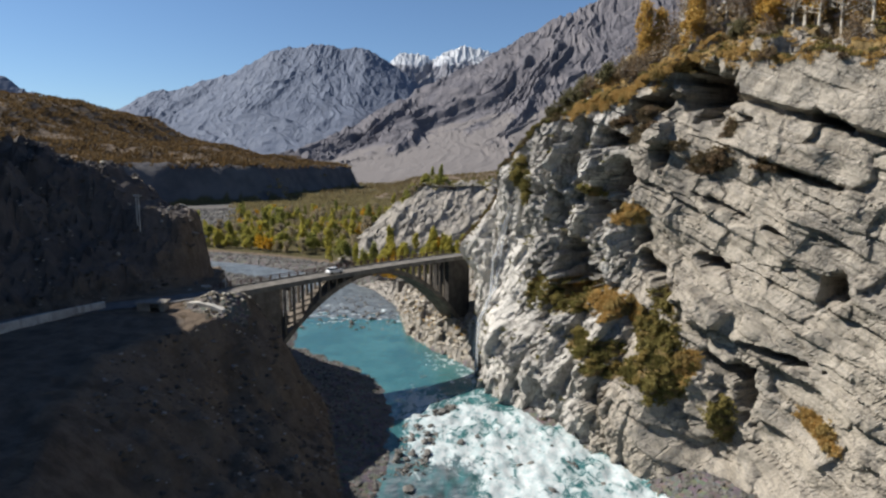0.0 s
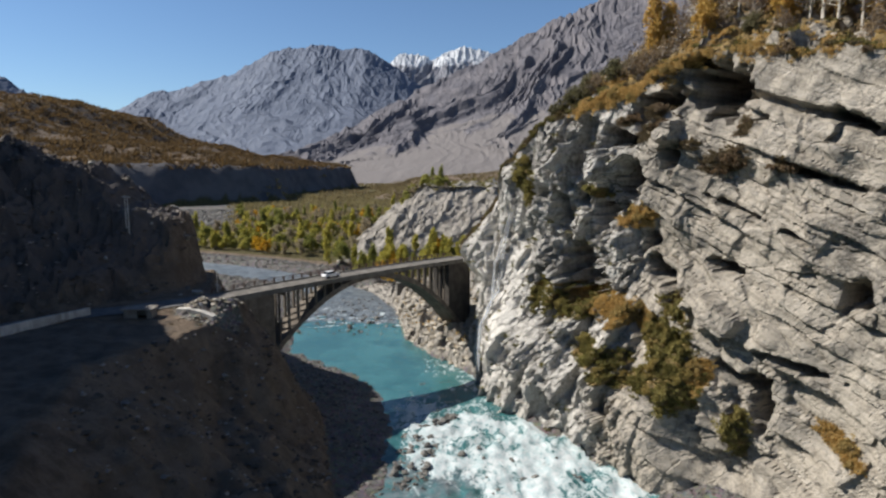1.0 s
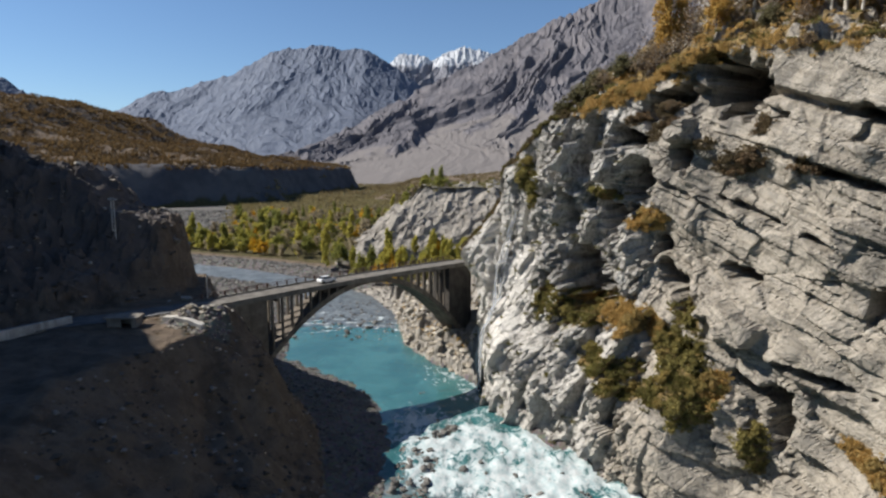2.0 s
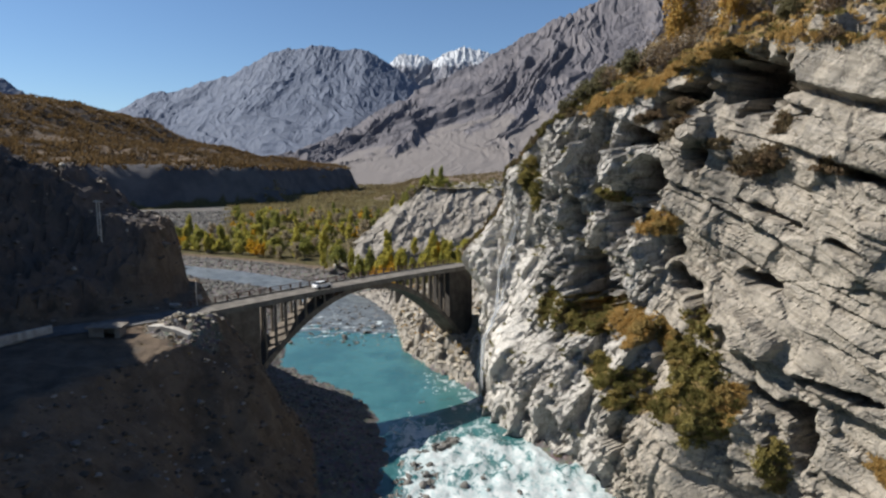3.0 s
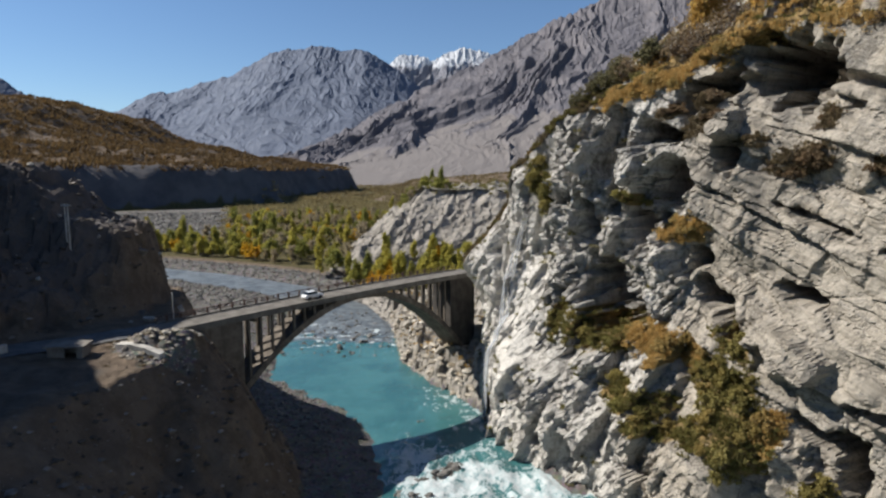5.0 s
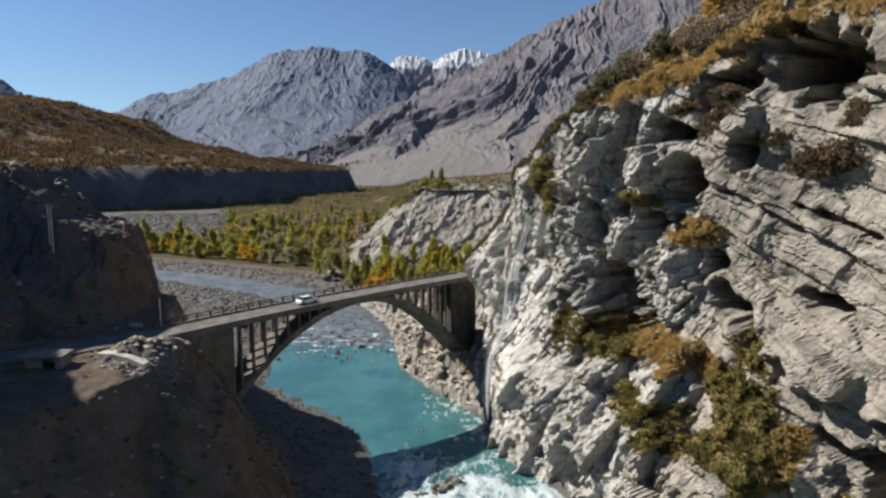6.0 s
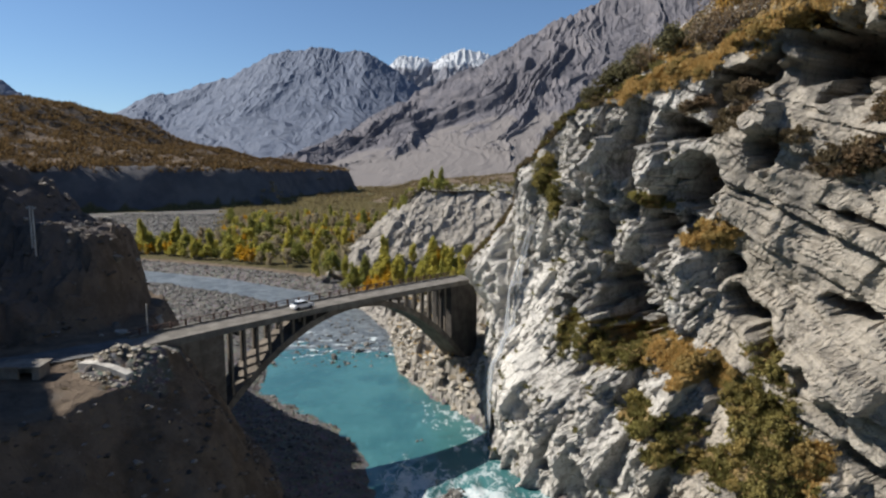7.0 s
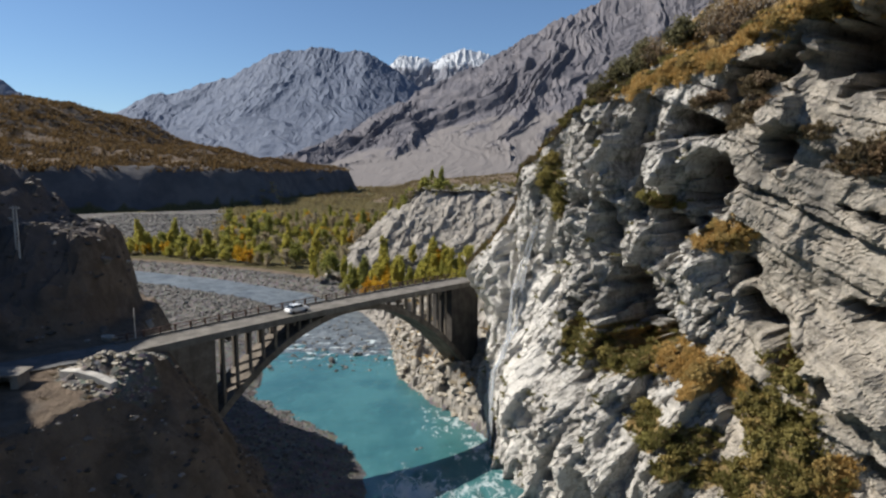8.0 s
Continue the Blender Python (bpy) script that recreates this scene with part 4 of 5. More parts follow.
plain_kinds = [
    (tree("poplar_tree", "slender olive green poplar tree on the river flat", 13, 1.9, 0.12, "poplar", LEAF_GREEN, BARK, 1, 1400, 0.4, 18), 1),
    (tree("poplar_tree", "slender yellowing poplar tree on the river flat", 11, 1.7, 0.1, "poplar", LEAF_YELLOW, BARK, 2, 1300, 0.4, 17), 2),
    (tree("poplar_tree", "tall thin poplar tree turning yellow on the flat", 15, 1.6, 0.15, "poplar", LEAF_YELLOW, BARK, 3, 1400, 0.4, 18), 1),
    (tree("willow_tree", "rounded olive green willow tree on the river flat", 8, 3.3, 0.2, "round", LEAF_GREEN, BARK, 4, 1500, 0.4, 16), 4),
    (tree("willow_tree", "rounded yellow green willow tree on the flat", 7, 3.0, 0.2, "round", LEAF_YELLOW, BARK, 5, 1400, 0.4, 16), 3),
    (tree("apricot_tree", "rounded golden orange apricot tree in autumn colour", 6.5, 3.2, 0.22, "round", LEAF_ORANGE, BARK, 6, 900, 0.5, 12), 1.6),
    (tree("bare_tree", "thin brown half bare tree on the flat", 8, 2.6, 0.2, "bare", LEAF_TAN, BARK, 7, 520, 0.45, 14), 7),
]
weights = np.array([k[1] for k in plain_kinds], float)
used = set()


def plant(thing, x, y, z, size, group):
    """Stands the tree itself the first time, then copies of it."""
    m = pose(x, y, z, rz=float(rng.random() * 360)) @ Matrix.Diagonal((size, size, size * float(0.88 + 0.24 * rng.random()), 1))
    if thing.name in used:
        loc, rot, scl = m.decompose()
        ob = copy_thing(thing, Matrix.LocRotScale(loc, rot, None))
        ob.scale = scl
    else:
        used.add(thing.name)
        thing.matrix_world = m
        ob = thing
    return tagged(ob, group=group)


ty = 262 + 340 * rng.random(9000) ** 1.35
tx = (-0.46 + 0.5 * rng.random(9000)) * ty
th, tg, *_ = ground_height(tx, ty)
tdr = to_line(tx, ty, SHORE_R)[0]
wood = (th < 6.5) & (th > 0.8) & (tg < 0.4) & (perlin(tx / 26, ty / 26, 321) + 0.22 > 0.5 * rng.random(9000)) & (tdr > 22 + 16 * perlin(tx / 30, ty / 30, 8) + 14 * (tx > -95) * (tx < -52)) & ((tx > -0.34 * ty) | (ty < 400))
spots = []
for x, y, h in zip(tx[wood], ty[wood], th[wood]):
    if len(spots) < 270 and not any((x - a) ** 2 + (y - b) ** 2 < (2.8 + y * 0.004) ** 2 for a, b, _ in spots):
        spots.append((float(x), float(y), float(h)))
for x, y, h in spots:
    kind = plain_kinds[rng.choice(len(plain_kinds), p=weights / weights.sum())][0]
    plant(kind, x, y, h - 0.1, 0.55 + 0.6 * rng.random(), "trees on the river flat")
for x, y, k, size in ((-21, 232, 5, 1.0), (-25, 237, 5, 0.8), (-12, 240, 0, 0.8), (-3, 240, 1, 0.75), (3, 238, 1, 0.8), (-8, 245, 1, 0.85), (7, 243, 0, 0.75), (-17, 246, 1, 0.9), (-29, 250, 0, 0.95), (-33, 246, 3, 0.8), (1, 250, 2, 0.7), (-14, 232, 3, 0.6)):
    plant(plain_kinds[k][0], x, y, land(x, y) - 0.1, size, "trees on the river flat")
for _ in range(42):
    x, y = -50 + 66 * rng.random(), 238 + 46 * rng.random()
    h = land(x, y)
    if 0.8 < h < 9 and to_line(np.array([x]), np.array([y]), SHORE_R)[0][0] > 7:
        plant(plain_kinds[int(rng.choice([0, 1, 1, 2, 4, 4, 5]))][0], x, y, h - 0.1, 0.6 + 0.35 * rng.random(), "trees on the river flat")

for i in range(26):
    t = i / 25
    x, y = -168 + 92 * t + 5 * rng.random(), 346 - 46 * t + 8 * rng.random()
    plant(plain_kinds[int(rng.choice([4, 4, 3, 5, 1, 6]))][0], x, y, land(x, y) - 0.1, 0.55 + 0.35 * rng.random(), "trees on the river flat")

for _ in range(34):
    x, y = -26 + 30 * rng.random(), 322 + 30 * rng.random()
    h = land(x, y)
    if h > 26:
        plant(plain_kinds[int(rng.choice([0, 3, 3, 6]))][0], x, y, h - 0.1, 0.4 + 0.35 * rng.random(), "trees on the promontory")

# trees on the cliff's top
top_kinds = [
    tree("poplar_tree", "golden poplar tree on the cliff top", 11, 1.6, 0.1, "poplar", LEAF_GOLD, PALE_BARK, 21, 3600, 0.2, 22),
    tree("bare_tree", "bare brown tree with pale trunk on the cliff top", 9, 2.6, 0.25, "bare", LEAF_BROWN, PALE_BARK, 22, 260, 0.16, 26),
    tree("bare_tree", "leafless grey tree on the cliff top", 7, 2.6, 0.15, "bare", LEAF_BROWN, BARK, 23, 420, 0.16, 26),
    tree("apricot_tree", "golden autumn tree on the cliff top", 6, 2.4, 0.2, "round", LEAF_GOLD, BARK, 24, 2400, 0.22, 14),
    tree("willow_tree", "dark olive bushy tree on the cliff top", 4.2, 2.3, 0.1, "round", LEAF_OLIVE, BARK, 25, 2200, 0.2, 12),
    tree("shrub", "twiggy dark brown shrub on the cliff top", 3.2, 2.0, 0.05, "bare", LEAF_BROWN, BARK, 26, 800, 0.13, 30),
]


def cliff_point(s, back_m):
    i = int(np.argmin(np.abs(cs_ - s)))
    j = int(np.argmin(np.abs((np.maximum(cw - 1, 0) * 40) - back_m)))
    return float(CXX[i, j]), float(CYY[i, j]), float(CZ[i, j])


for s_, b_, k, size in ((25, 7, 0, 0.9), (27, 9, 0, 0.7), (26, 4, 5, 1.2), (29, 5, 5, 1.2), (31, 7, 2, 0.9), (33, 9, 1, 1.0), (35, 8, 0, 0.8), (36, 5, 3, 0.7), (30, 12, 1, 1.1), (38, 10, 1, 1.0), (40, 12, 1, 1.2), (42, 8, 2, 0.9),
                       (44, 11, 1, 1.1), (46, 9, 3, 0.8), (47, 13, 1, 1.2), (49, 10, 1, 1.0), (51, 12, 2, 1.1), (53, 9, 1, 1.1), (55, 13, 0, 0.8), (56, 10, 1, 1.2), (58, 12, 1, 1.0), (60, 9, 1, 1.1), (61, 13, 3, 1.0), (63, 10, 1, 1.0),
                       (65, 12, 2, 1.1), (67, 9, 1, 1.2), (69, 12, 1, 1.0), (34, 14, 2, 1.2), (39, 16, 3, 1.1), (50, 17, 1, 1.3), (57, 18, 0, 1.0), (64, 17, 1, 1.3), (22, 5, 4, 0.8), (20, 4, 4, 0.8), (15.5, 3, 4, 0.8), (13.5, 3.5, 4, 0.75), (11.5, 3, 4, 0.7), (9.5, 3.5, 4, 0.65), (17, 2.5, 5, 0.9), (7, 3, 4, 0.55), (12.5, 5.5, 4, 0.8), (24.5, 3, 5, 1.1), (27.5, 3.5, 5, 1.2), (23.5, 8, 5, 1.1), (18, 5, 4, 0.6), (28, 10, 2, 0.9), (37, 7, 5, 1.0), (48, 6, 5, 0.9), (59, 6, 5, 1.0), (43, 6, 4, 0.6)):
    plant(top_kinds[k], *(np.array(cliff_point(s_, b_)) - (0, 0, 0.15)), size, "trees on the cliff top")


# the thicket behind them
for _ in range(64):
    s_, b_ = 27 + 46 * rng.random(), 8 + 20 * rng.random()
    k = int(rng.choice([1, 1, 1, 2, 2, 2, 5, 0]))
    plant(top_kinds[k], *(np.array(cliff_point(s_, b_)) - (0, 0, 0.15)), 0.8 + 0.5 * rng.random(), "trees on the cliff top")


# ---- grass and shrubs on the rock ----
def tufts(name, label, spots_, material, seed, blades, tall, wide, category="grass"):
    """Blades that fan out from each spot, all in one mesh."""
    r = np.random.default_rng(seed)
    n = len(spots_)
    size = 0.55 + 0.9 * r.random(n)
    base = np.repeat(np.asarray(spots_), blades, 0)
    k = np.repeat(size, blades)[:, None]
    a = r.random(n * blades) * 2 * np.pi
    d = np.stack([np.cos(a), np.sin(a), np.zeros_like(a)], 1)
    foot_ = base + d * (r.random(n * blades) ** 0.7 * wide)[:, None] * k * 0.7
    tip = foot_ + (d * (wide * 0.5 * r.random(n * blades))[:, None] + np.array([0, 0, 1]) * (tall * (0.4 + 0.7 * r.random(n * blades)))[:, None]) * k
    side = np.stack([-np.sin(a + r.normal(size=a.size)), np.cos(a), r.normal(size=a.size) * 0.3], 1) * (wide * 0.16) * k
    mid_ = (foot_ + tip) / 2 + d * wide * 0.08 * k
    co = np.stack([foot_ - side * 0.5, mid_ - side, tip, mid_ + side], 1).reshape(-1, 3)
    ob = new(name, mesh_of(name, co, np.arange(len(co)).reshape(-1, 4), False))
    ob.data.materials.append(material)
    return tagged(ob, label, category, kind="stuff")


def strewn(mask, count, seed):
    """Spots on the cliff, thick where the mask is high."""
    r = np.random.default_rng(seed)
    w = (mask * (CS > -30) * (CS < 75)).ravel().astype(float)
    pick = r.choice(w.size, count, p=w / w.sum())
    return np.stack([CXX.ravel()[pick], CYY.ravel()[pick], CZ.ravel()[pick] - 0.1], 1) + r.normal(size=(count, 3)) * np.array([0.1, 0.1, 0.03])


STRAW = leaf_material("straw_grass", (0.34, 0.228, 0.082), (0.62, 0.43, 0.17))
OLIVE = leaf_material("olive_scrub", (0.12, 0.11, 0.037), (0.28, 0.24, 0.08))
UMBER = leaf_material("umber_scrub", (0.09, 0.068, 0.04), (0.19, 0.145, 0.08))
patch = fbm(CS / 3, CZ / 3, 3, 88)
on_top = (CW > 1.0) & (CW < 1.75)
tufts("dry_grass", "straw coloured dry grass on the cliff's lip and ledges", strewn(np.where(on_top, (0.1 + 0.22 * ease(36, 44, CS) + 1.8 * ease(13, 19, CS) * ease(48, 40, CS)) * ease(1.3, 1.0, CW) * ease(-0.05, 0.3, fbm(CS / 4, back / 3, 3, 89)), 0) + 1.4 * GOLD_AT + 2.8 * LIP_AT + 1.0 * ease(0.97, 1.0, CW) * (CW <= 1) * ease(14, 20, CS) * ease(-0.3, 0.2, patch), 11000, 1), STRAW, 2, 16, 0.42, 0.4)
tufts("scrub", "olive scrub growing on the cliff ledges", strewn(0.8 * OLIVE_AT * (1 - GOLD_AT) + 0.8 * DARK_AT + on_top * (0.2 + 0.9 * ease(18, 12, CS) * ease(1.35, 1.1, CW)) * ease(0.97, 1.02, CW) * ease(-0.1, 0.25, fbm(CS / 3, back / 3, 3, 90)) + 0.05 * ease(0.3, 0.5, fbm(CS / 4, CZ / 3, 3, 77)) * (CW < 1) * ease(32, 24, CS), 6000, 3), OLIVE, 4, 20, 0.45, 0.6, "shrub")
tufts("scrub", "brown scrub in the clefts of the cliff", strewn(0.9 * BROWN_AT + on_top * (0.05 + 0.3 * ease(18, 12, CS) * ease(1.35, 1.1, CW)) + 0.5 * CLEFT * CRAGGY * ease(0, 0.3, fbm(CS / 2.2, CZ / 2.2, 3, 80)), 3600, 5), UMBER, 6, 20, 0.45, 0.6, "shrub")

# single bushes rooted in the rock
LEAF_BUSH = leaf_material("dull_green_bush_leaves", (0.14, 0.13, 0.042), (0.31, 0.27, 0.085), (0.27, 0.205, 0.07))
LEAF_DARK = leaf_material("dark_green_bush_leaves", (0.15, 0.132, 0.046), (0.34, 0.285, 0.098), (0.32, 0.22, 0.075))
LEAF_RUST = leaf_material("rust_brown_bush_twigs", (0.1, 0.066, 0.038), (0.22, 0.15, 0.085), (0.15, 0.115, 0.075))
LEAF_STRAW = leaf_material("straw_yellow_bush", (0.24, 0.17, 0.062), (0.43, 0.315, 0.125), (0.3, 0.23, 0.085))
bushes = [
    (tree("bush", "dull olive green bush rooted in the cliff ledge", 2.0, 1.35, 0.05, "round", LEAF_BUSH, BARK, 61, 1000, 0.18, 12), OLIVE_AT, 34),
    (tree("bush", "dark green bush on the steep cliff ledge", 2.4, 1.5, 0.05, "round", LEAF_DARK, BARK, 62, 1000, 0.19, 14), DARK_AT + 0.14 * CRAGGY * CLEFT, 56),
    (tree("bush", "twiggy rust brown bush in a cliff cleft", 1.7, 1.3, 0.05, "round", LEAF_RUST, BARK, 63, 1000, 0.15, 14), BROWN_AT + 0.6 * HANG_AT, 46),
    (tree("bush", "low straw yellow bush on the grassy ledge", 1.3, 1.2, 0.05, "round", LEAF_STRAW, BARK, 64, 900, 0.17, 12), GOLD_AT + 0.3 * LIP_AT, 44),
]
rb = np.random.default_rng(65)
for bush, mask, many in bushes:
    w_ = mask.ravel() * (CS.ravel() > -20)
    for at in rb.choice(w_.size, many, p=w_ / w_.sum()):
        plant(bush, float(CXX.flat[at]) - 0.15, float(CYY.flat[at]) - 0.1, float(CZ.flat[at]) - 0.35, 0.32 + 0.6 * float(rb.random()) ** 1.5, "bushes on the cliff")

# ---- scrub of the terraces far off ----
r2 = np.random.default_rng(31)
n_far = 60000
fx_, fy_ = -1500 + 1400 * r2.random(n_far), 480 + 1100 * r2.random(n_far) ** 1.3
fh, fg, *_ = ground_height(fx_, fy_)
keep = (fh > 46) & (r2.random(n_far) < 0.8 + 0.9 * perlin(fx_ / 60, fy_ / 60, 5)) & (fx_ > -0.82 * fy_)
tufts("autumn_scrub", "rust coloured autumn scrub on the far terraces", np.stack([fx_, fy_, fh - 0.3], 1)[keep], leaf_material("rust_scrub", (0.05, 0.036, 0.02), (0.175, 0.108, 0.044)), 32, 9, 4.4, 6.0, "shrub")
px_, py_ = -260 + 330 * r2.random(9000), 430 + 600 * r2.random(9000)
ph, pg, pm, pr, *_ = ground_height(px_, py_)
keep = (ph < 30) & (ph > 0.5) & (pg < 0.4) & (px_ > -0.36 * py_) & (r2.random(9000) < 0.55 + perlin(px_ / 40, py_ / 40, 6))
tufts("river_scrub", "brown and olive scrub over the far river flat", np.stack([px_, py_, ph - 0.2], 1)[keep], leaf_material("flat_scrub", (0.16, 0.132, 0.064), (0.32, 0.264, 0.128)), 33, 8, 3.4, 3.6, "shrub")
ux_, uy_ = -260 + 900 * r2.random(7000), 800 + 1100 * r2.random(7000)
uh, *_ = ground_height(ux_, uy_)
keep = (ux_ < 0.35 * uy_) & (ux_ > -0.2 * uy_) & (r2.random(7000) < 0.5 + perlin(ux_ / 90, uy_ / 90, 16))
tufts("valley_scrub", "brown scrub on the far valley floor", np.stack([ux_, uy_, uh - 0.3], 1)[keep], leaf_material("far_scrub", (0.11, 0.085, 0.045), (0.24, 0.185, 0.09)), 36, 7, 5.0, 6.0, "shrub")
qx_, qy_ = -40 + 120 * r2.random(3000), 225 + 250 * r2.random(3000)
qh, *_ = ground_height(qx_, qy_)
keep = (qh > 34) & (r2.random(3000) < 0.45 + perlin(qx_ / 20, qy_ / 20, 7))
tufts("scrub", "olive and brown scrub above the valley road", np.stack([qx_, qy_, qh - 0.1], 1)[keep], OLIVE, 34, 14, 1.6, 1.6, "shrub")

bx_, by_ = -16 + 32 * r2.random(2500), 138 + 80 * r2.random(2500)
bh, *_ = ground_height(bx_, by_)
keep = (bh > 3) & (bh < 16) & (to_line(bx_, by_, SHORE_R)[1] < 0) & (r2.random(2500) < 0.25 + perlin(bx_ / 6, by_ / 6, 9))
tufts("dry_grass", "golden dry grass among the rocks of the bank", np.stack([bx_, by_, bh - 0.1], 1)[keep], STRAW, 35, 12, 0.6, 0.7)

kx_, ky_ = -45 + 11 * r2.random(260), 93 + 12 * r2.random(260)
kh, *_ = ground_height(kx_, ky_)
keep = r2.random(260) < 0.2 + perlin(kx_ / 3, ky_ / 3, 19)
tufts("dry_grass", "dry grass among the rubble by the bridge", np.stack([kx_, ky_, kh - 0.08], 1)[keep], UMBER, 37, 16, 0.32, 0.4)

# ---- boulders ----
BOULDER = rock_material("river_boulder", (0.075, 0.071, 0.065), (0.21, 0.198, 0.18))
DARK_STONE = rock_material("dark_stone", (0.085, 0.072, 0.06), (0.2, 0.175, 0.15))
PALE_STONE = rock_material("pale_stone", (0.21, 0.187, 0.152), (0.4, 0.368, 0.315))


def boulder_mesh(name, seed, flat=0.7, level=2):
    bm = bmesh.new()
    bmesh.ops.create_icosphere(bm, subdivisions=level, radius=0.5)
    for v in bm.verts:
        c = v.co.normalized()
        a = 1 + 0.35 * noise.noise(c * 1.6 + Vector((seed * 3.1, 0, 0))) + 0.2 * noise.noise(c * 3.7 + Vector((0, seed * 1.7, 0)))
        for k in range(11):
            cut = Vector((math.sin(seed * 7 + k * 2.4), math.cos(seed * 3 + k * 1.9), math.sin(k * 1.3 + seed))).normalized()
            a = min(a, (0.7 + 0.2 * math.sin(k * 5.1 + seed)) / max(0.2, c.dot(cut)))
        v.co = c * a * 0.5
        v.co.z *= flat
    me = bpy.data.meshes.new(name)
    bm.to_mesh(me), bm.free()
    return me


stones = {}
for mat in (BOULDER, DARK_STONE, PALE_STONE):
    stones[mat.name] = [boulder_mesh("boulder", 1 + i) for i in range(5)]
    for me in stones[mat.name]:
        me.materials.append(mat)


def boulder(x, y, size, mat, label, group, sink=0.3, z=None):
    ob = new("boulder", stones[mat.name][int(rng.integers(0, 5))])
    z = max(land(x, y), water_level(np.array(y)) - 0.25) if z is None else z
    k = [size * float(0.75 + 0.5 * rng.random()) for _ in range(3)]
    ob.matrix_world = pose(x, y, z + k[2] * 0.35 * (1 - 2 * sink), float(rng.normal() * 12), float(rng.normal() * 12), float(rng.random() * 360)) @ Matrix.Diagonal((*k, 1))
    return tagged(ob, label, "rock", group)


for _ in range(64):
    y = 89 + 23 * rng.random()
    x = float(np.interp(y, [89, 100, 106, 112], [-5.5, -4.2, -3.4, 1.2])) + float(np.interp(y, [89, 104, 112], [3.2, 4.4, 1.8])) * (rng.random() + rng.random() - 1)
    boulder(x, y, 0.6 + 1.4 * rng.random() ** 1.8, BOULDER, "grey wet boulder at the edge of the rapids", "boulders by the rapids", 0.12)
for _ in range(18):
    x, y = 2 + 20 * rng.random(), 84 + 20 * rng.random()
    boulder(x, y, 0.5 + 0.9 * rng.random(), BOULDER, "dark boulder standing in the river's current", "boulders in the river", 0.2)
for x, y, size in ((-5, 84, 2.4), (-2.6, 82, 2.2), (3, 98, 1.6), (14, 92, 1.5), (8, 88, 1.3), (20, 92, 1.2), (24, 86, 1.4), (11, 97, 1.2), (-4.6, 128.6, 1.1), (-4.0, 129.1, 0.8), (9.5, 103, 1.0), (16, 84, 1.6)):
    boulder(x, y, size, BOULDER, "dark boulder standing in the river's current", "boulders in the river")
for _ in range(30):
    y = 170 + 30 * rng.random()
    x = -45 + (y - 172) * -0.12 + 28 * rng.random() + 0.0
    boulder(x, y, 0.5 + 2.0 * rng.random() ** 2.5, BOULDER, "grey boulder in the shallow upper river", "boulders in the upper river", z=float(water_level(np.array(y))) - 0.05)
for _ in range(38):
    t = rng.random()
    y = 138 + 60 * t
    x = float(np.interp(y, [135, 152, 164, 196], [6.5, -4.5, -10, -15])) + 0.3 + 5 * rng.random()
    boulder(x, y, 0.8 + 2.6 * rng.random() ** 1.5, PALE_STONE, "pale angular rock on the bank under the bridge", "rocks on the bank", 0.35)
for _ in range(26):
    y = 66 + 62 * rng.random()
    x = float(np.interp(y, [56, 75, 90, 106, 120], [-30, -30, -30, -29, -33])) + 14 * (rng.random() - 0.5) * 1.6
    boulder(x, y, 0.4 + 1.0 * rng.random() ** 2, DARK_STONE, "dark stone lying on the shaded bank", "stones on the bank", 0.35)
for _ in range(36):
    x, y = -42 + 9 * rng.random(), 95 + 11 * rng.random()
    boulder(x, y, 0.4 + 0.9 * rng.random() ** 2, PALE_STONE, "pale stone in the rubble by the bridge", "rubble by the bridge", 0.3)
for k in range(22):
    x, y = -58 + 14 * rng.random(), 112 + 24 * rng.random()
    if k % 3:
        boulder(x, y, 0.6 + 1.5 * rng.random() ** 2, DARK_STONE, "dark stone in the face of the road cut", "stones in the road cut", 0.4)
    else:
        boulder(x, y, 0.9 + 1.5 * rng.random() ** 2, PALE_STONE, "pale stone in the face of the road cut", "stones in the road cut", 0.4)
for k in range(12):
    x, y = -78 + 22 * rng.random(), 108 + 26 * rng.random()
    boulder(x, y, 0.5 + 1.1 * rng.random() ** 2, PALE_STONE, "pale stone on the dark hillside", "stones on the hillside", 0.35)


def cobbles(name, label, xy, mat, seed, sizes):
    """Loose cobbles too many to count, in one mesh."""
    r = np.random.default_rng(seed)
    v0 = np.array([(1, 0, 0), (-1, 0, 0), (0, 1, 0), (0, -1, 0), (0, 0, 0.7), (0, 0, -0.7), (0.6, 0.6, 0.35), (-0.6, -0.6, 0.35)], float)
    f0 = np.array([(0, 6, 4), (6, 2, 4), (2, 1, 4), (1, 7, 4), (7, 3, 4), (3, 0, 4), (0, 2, 6), (1, 3, 7), (0, 5, 2), (2, 5, 1), (1, 5, 3), (3, 5, 0)])
    x, y = xy[:, 0], xy[:, 1]
    z = np.maximum(ground_height(x, y)[0], water_level(y) - 0.12)
    n = len(x)
    size = sizes[0] + (sizes[1] - sizes[0]) * r.random(n) ** 3
    a = r.random(n) * 2 * np.pi
    v = v0[None] * (0.7 + 0.6 * r.random((n, 8, 1))) * size[:, None, None]
    c, s_ = np.cos(a)[:, None], np.sin(a)[:, None]
    co = np.stack([v[..., 0] * c - v[..., 1] * s_ + x[:, None], v[..., 0] * s_ + v[..., 1] * c + y[:, None], v[..., 2] * 0.8 + z[:, None] + 0.1 * size[:, None]], -1)
    faces = (f0[None] + 8 * np.arange(n)[:, None, None]).reshape(-1, 3)
    ob = new(name, mesh_of(name, co.reshape(-1, 3), faces, False))
    ob.data.materials.append(mat)
    return tagged(ob, label, "stones", kind="stuff")


n = Nodes("mixed_cobbles")
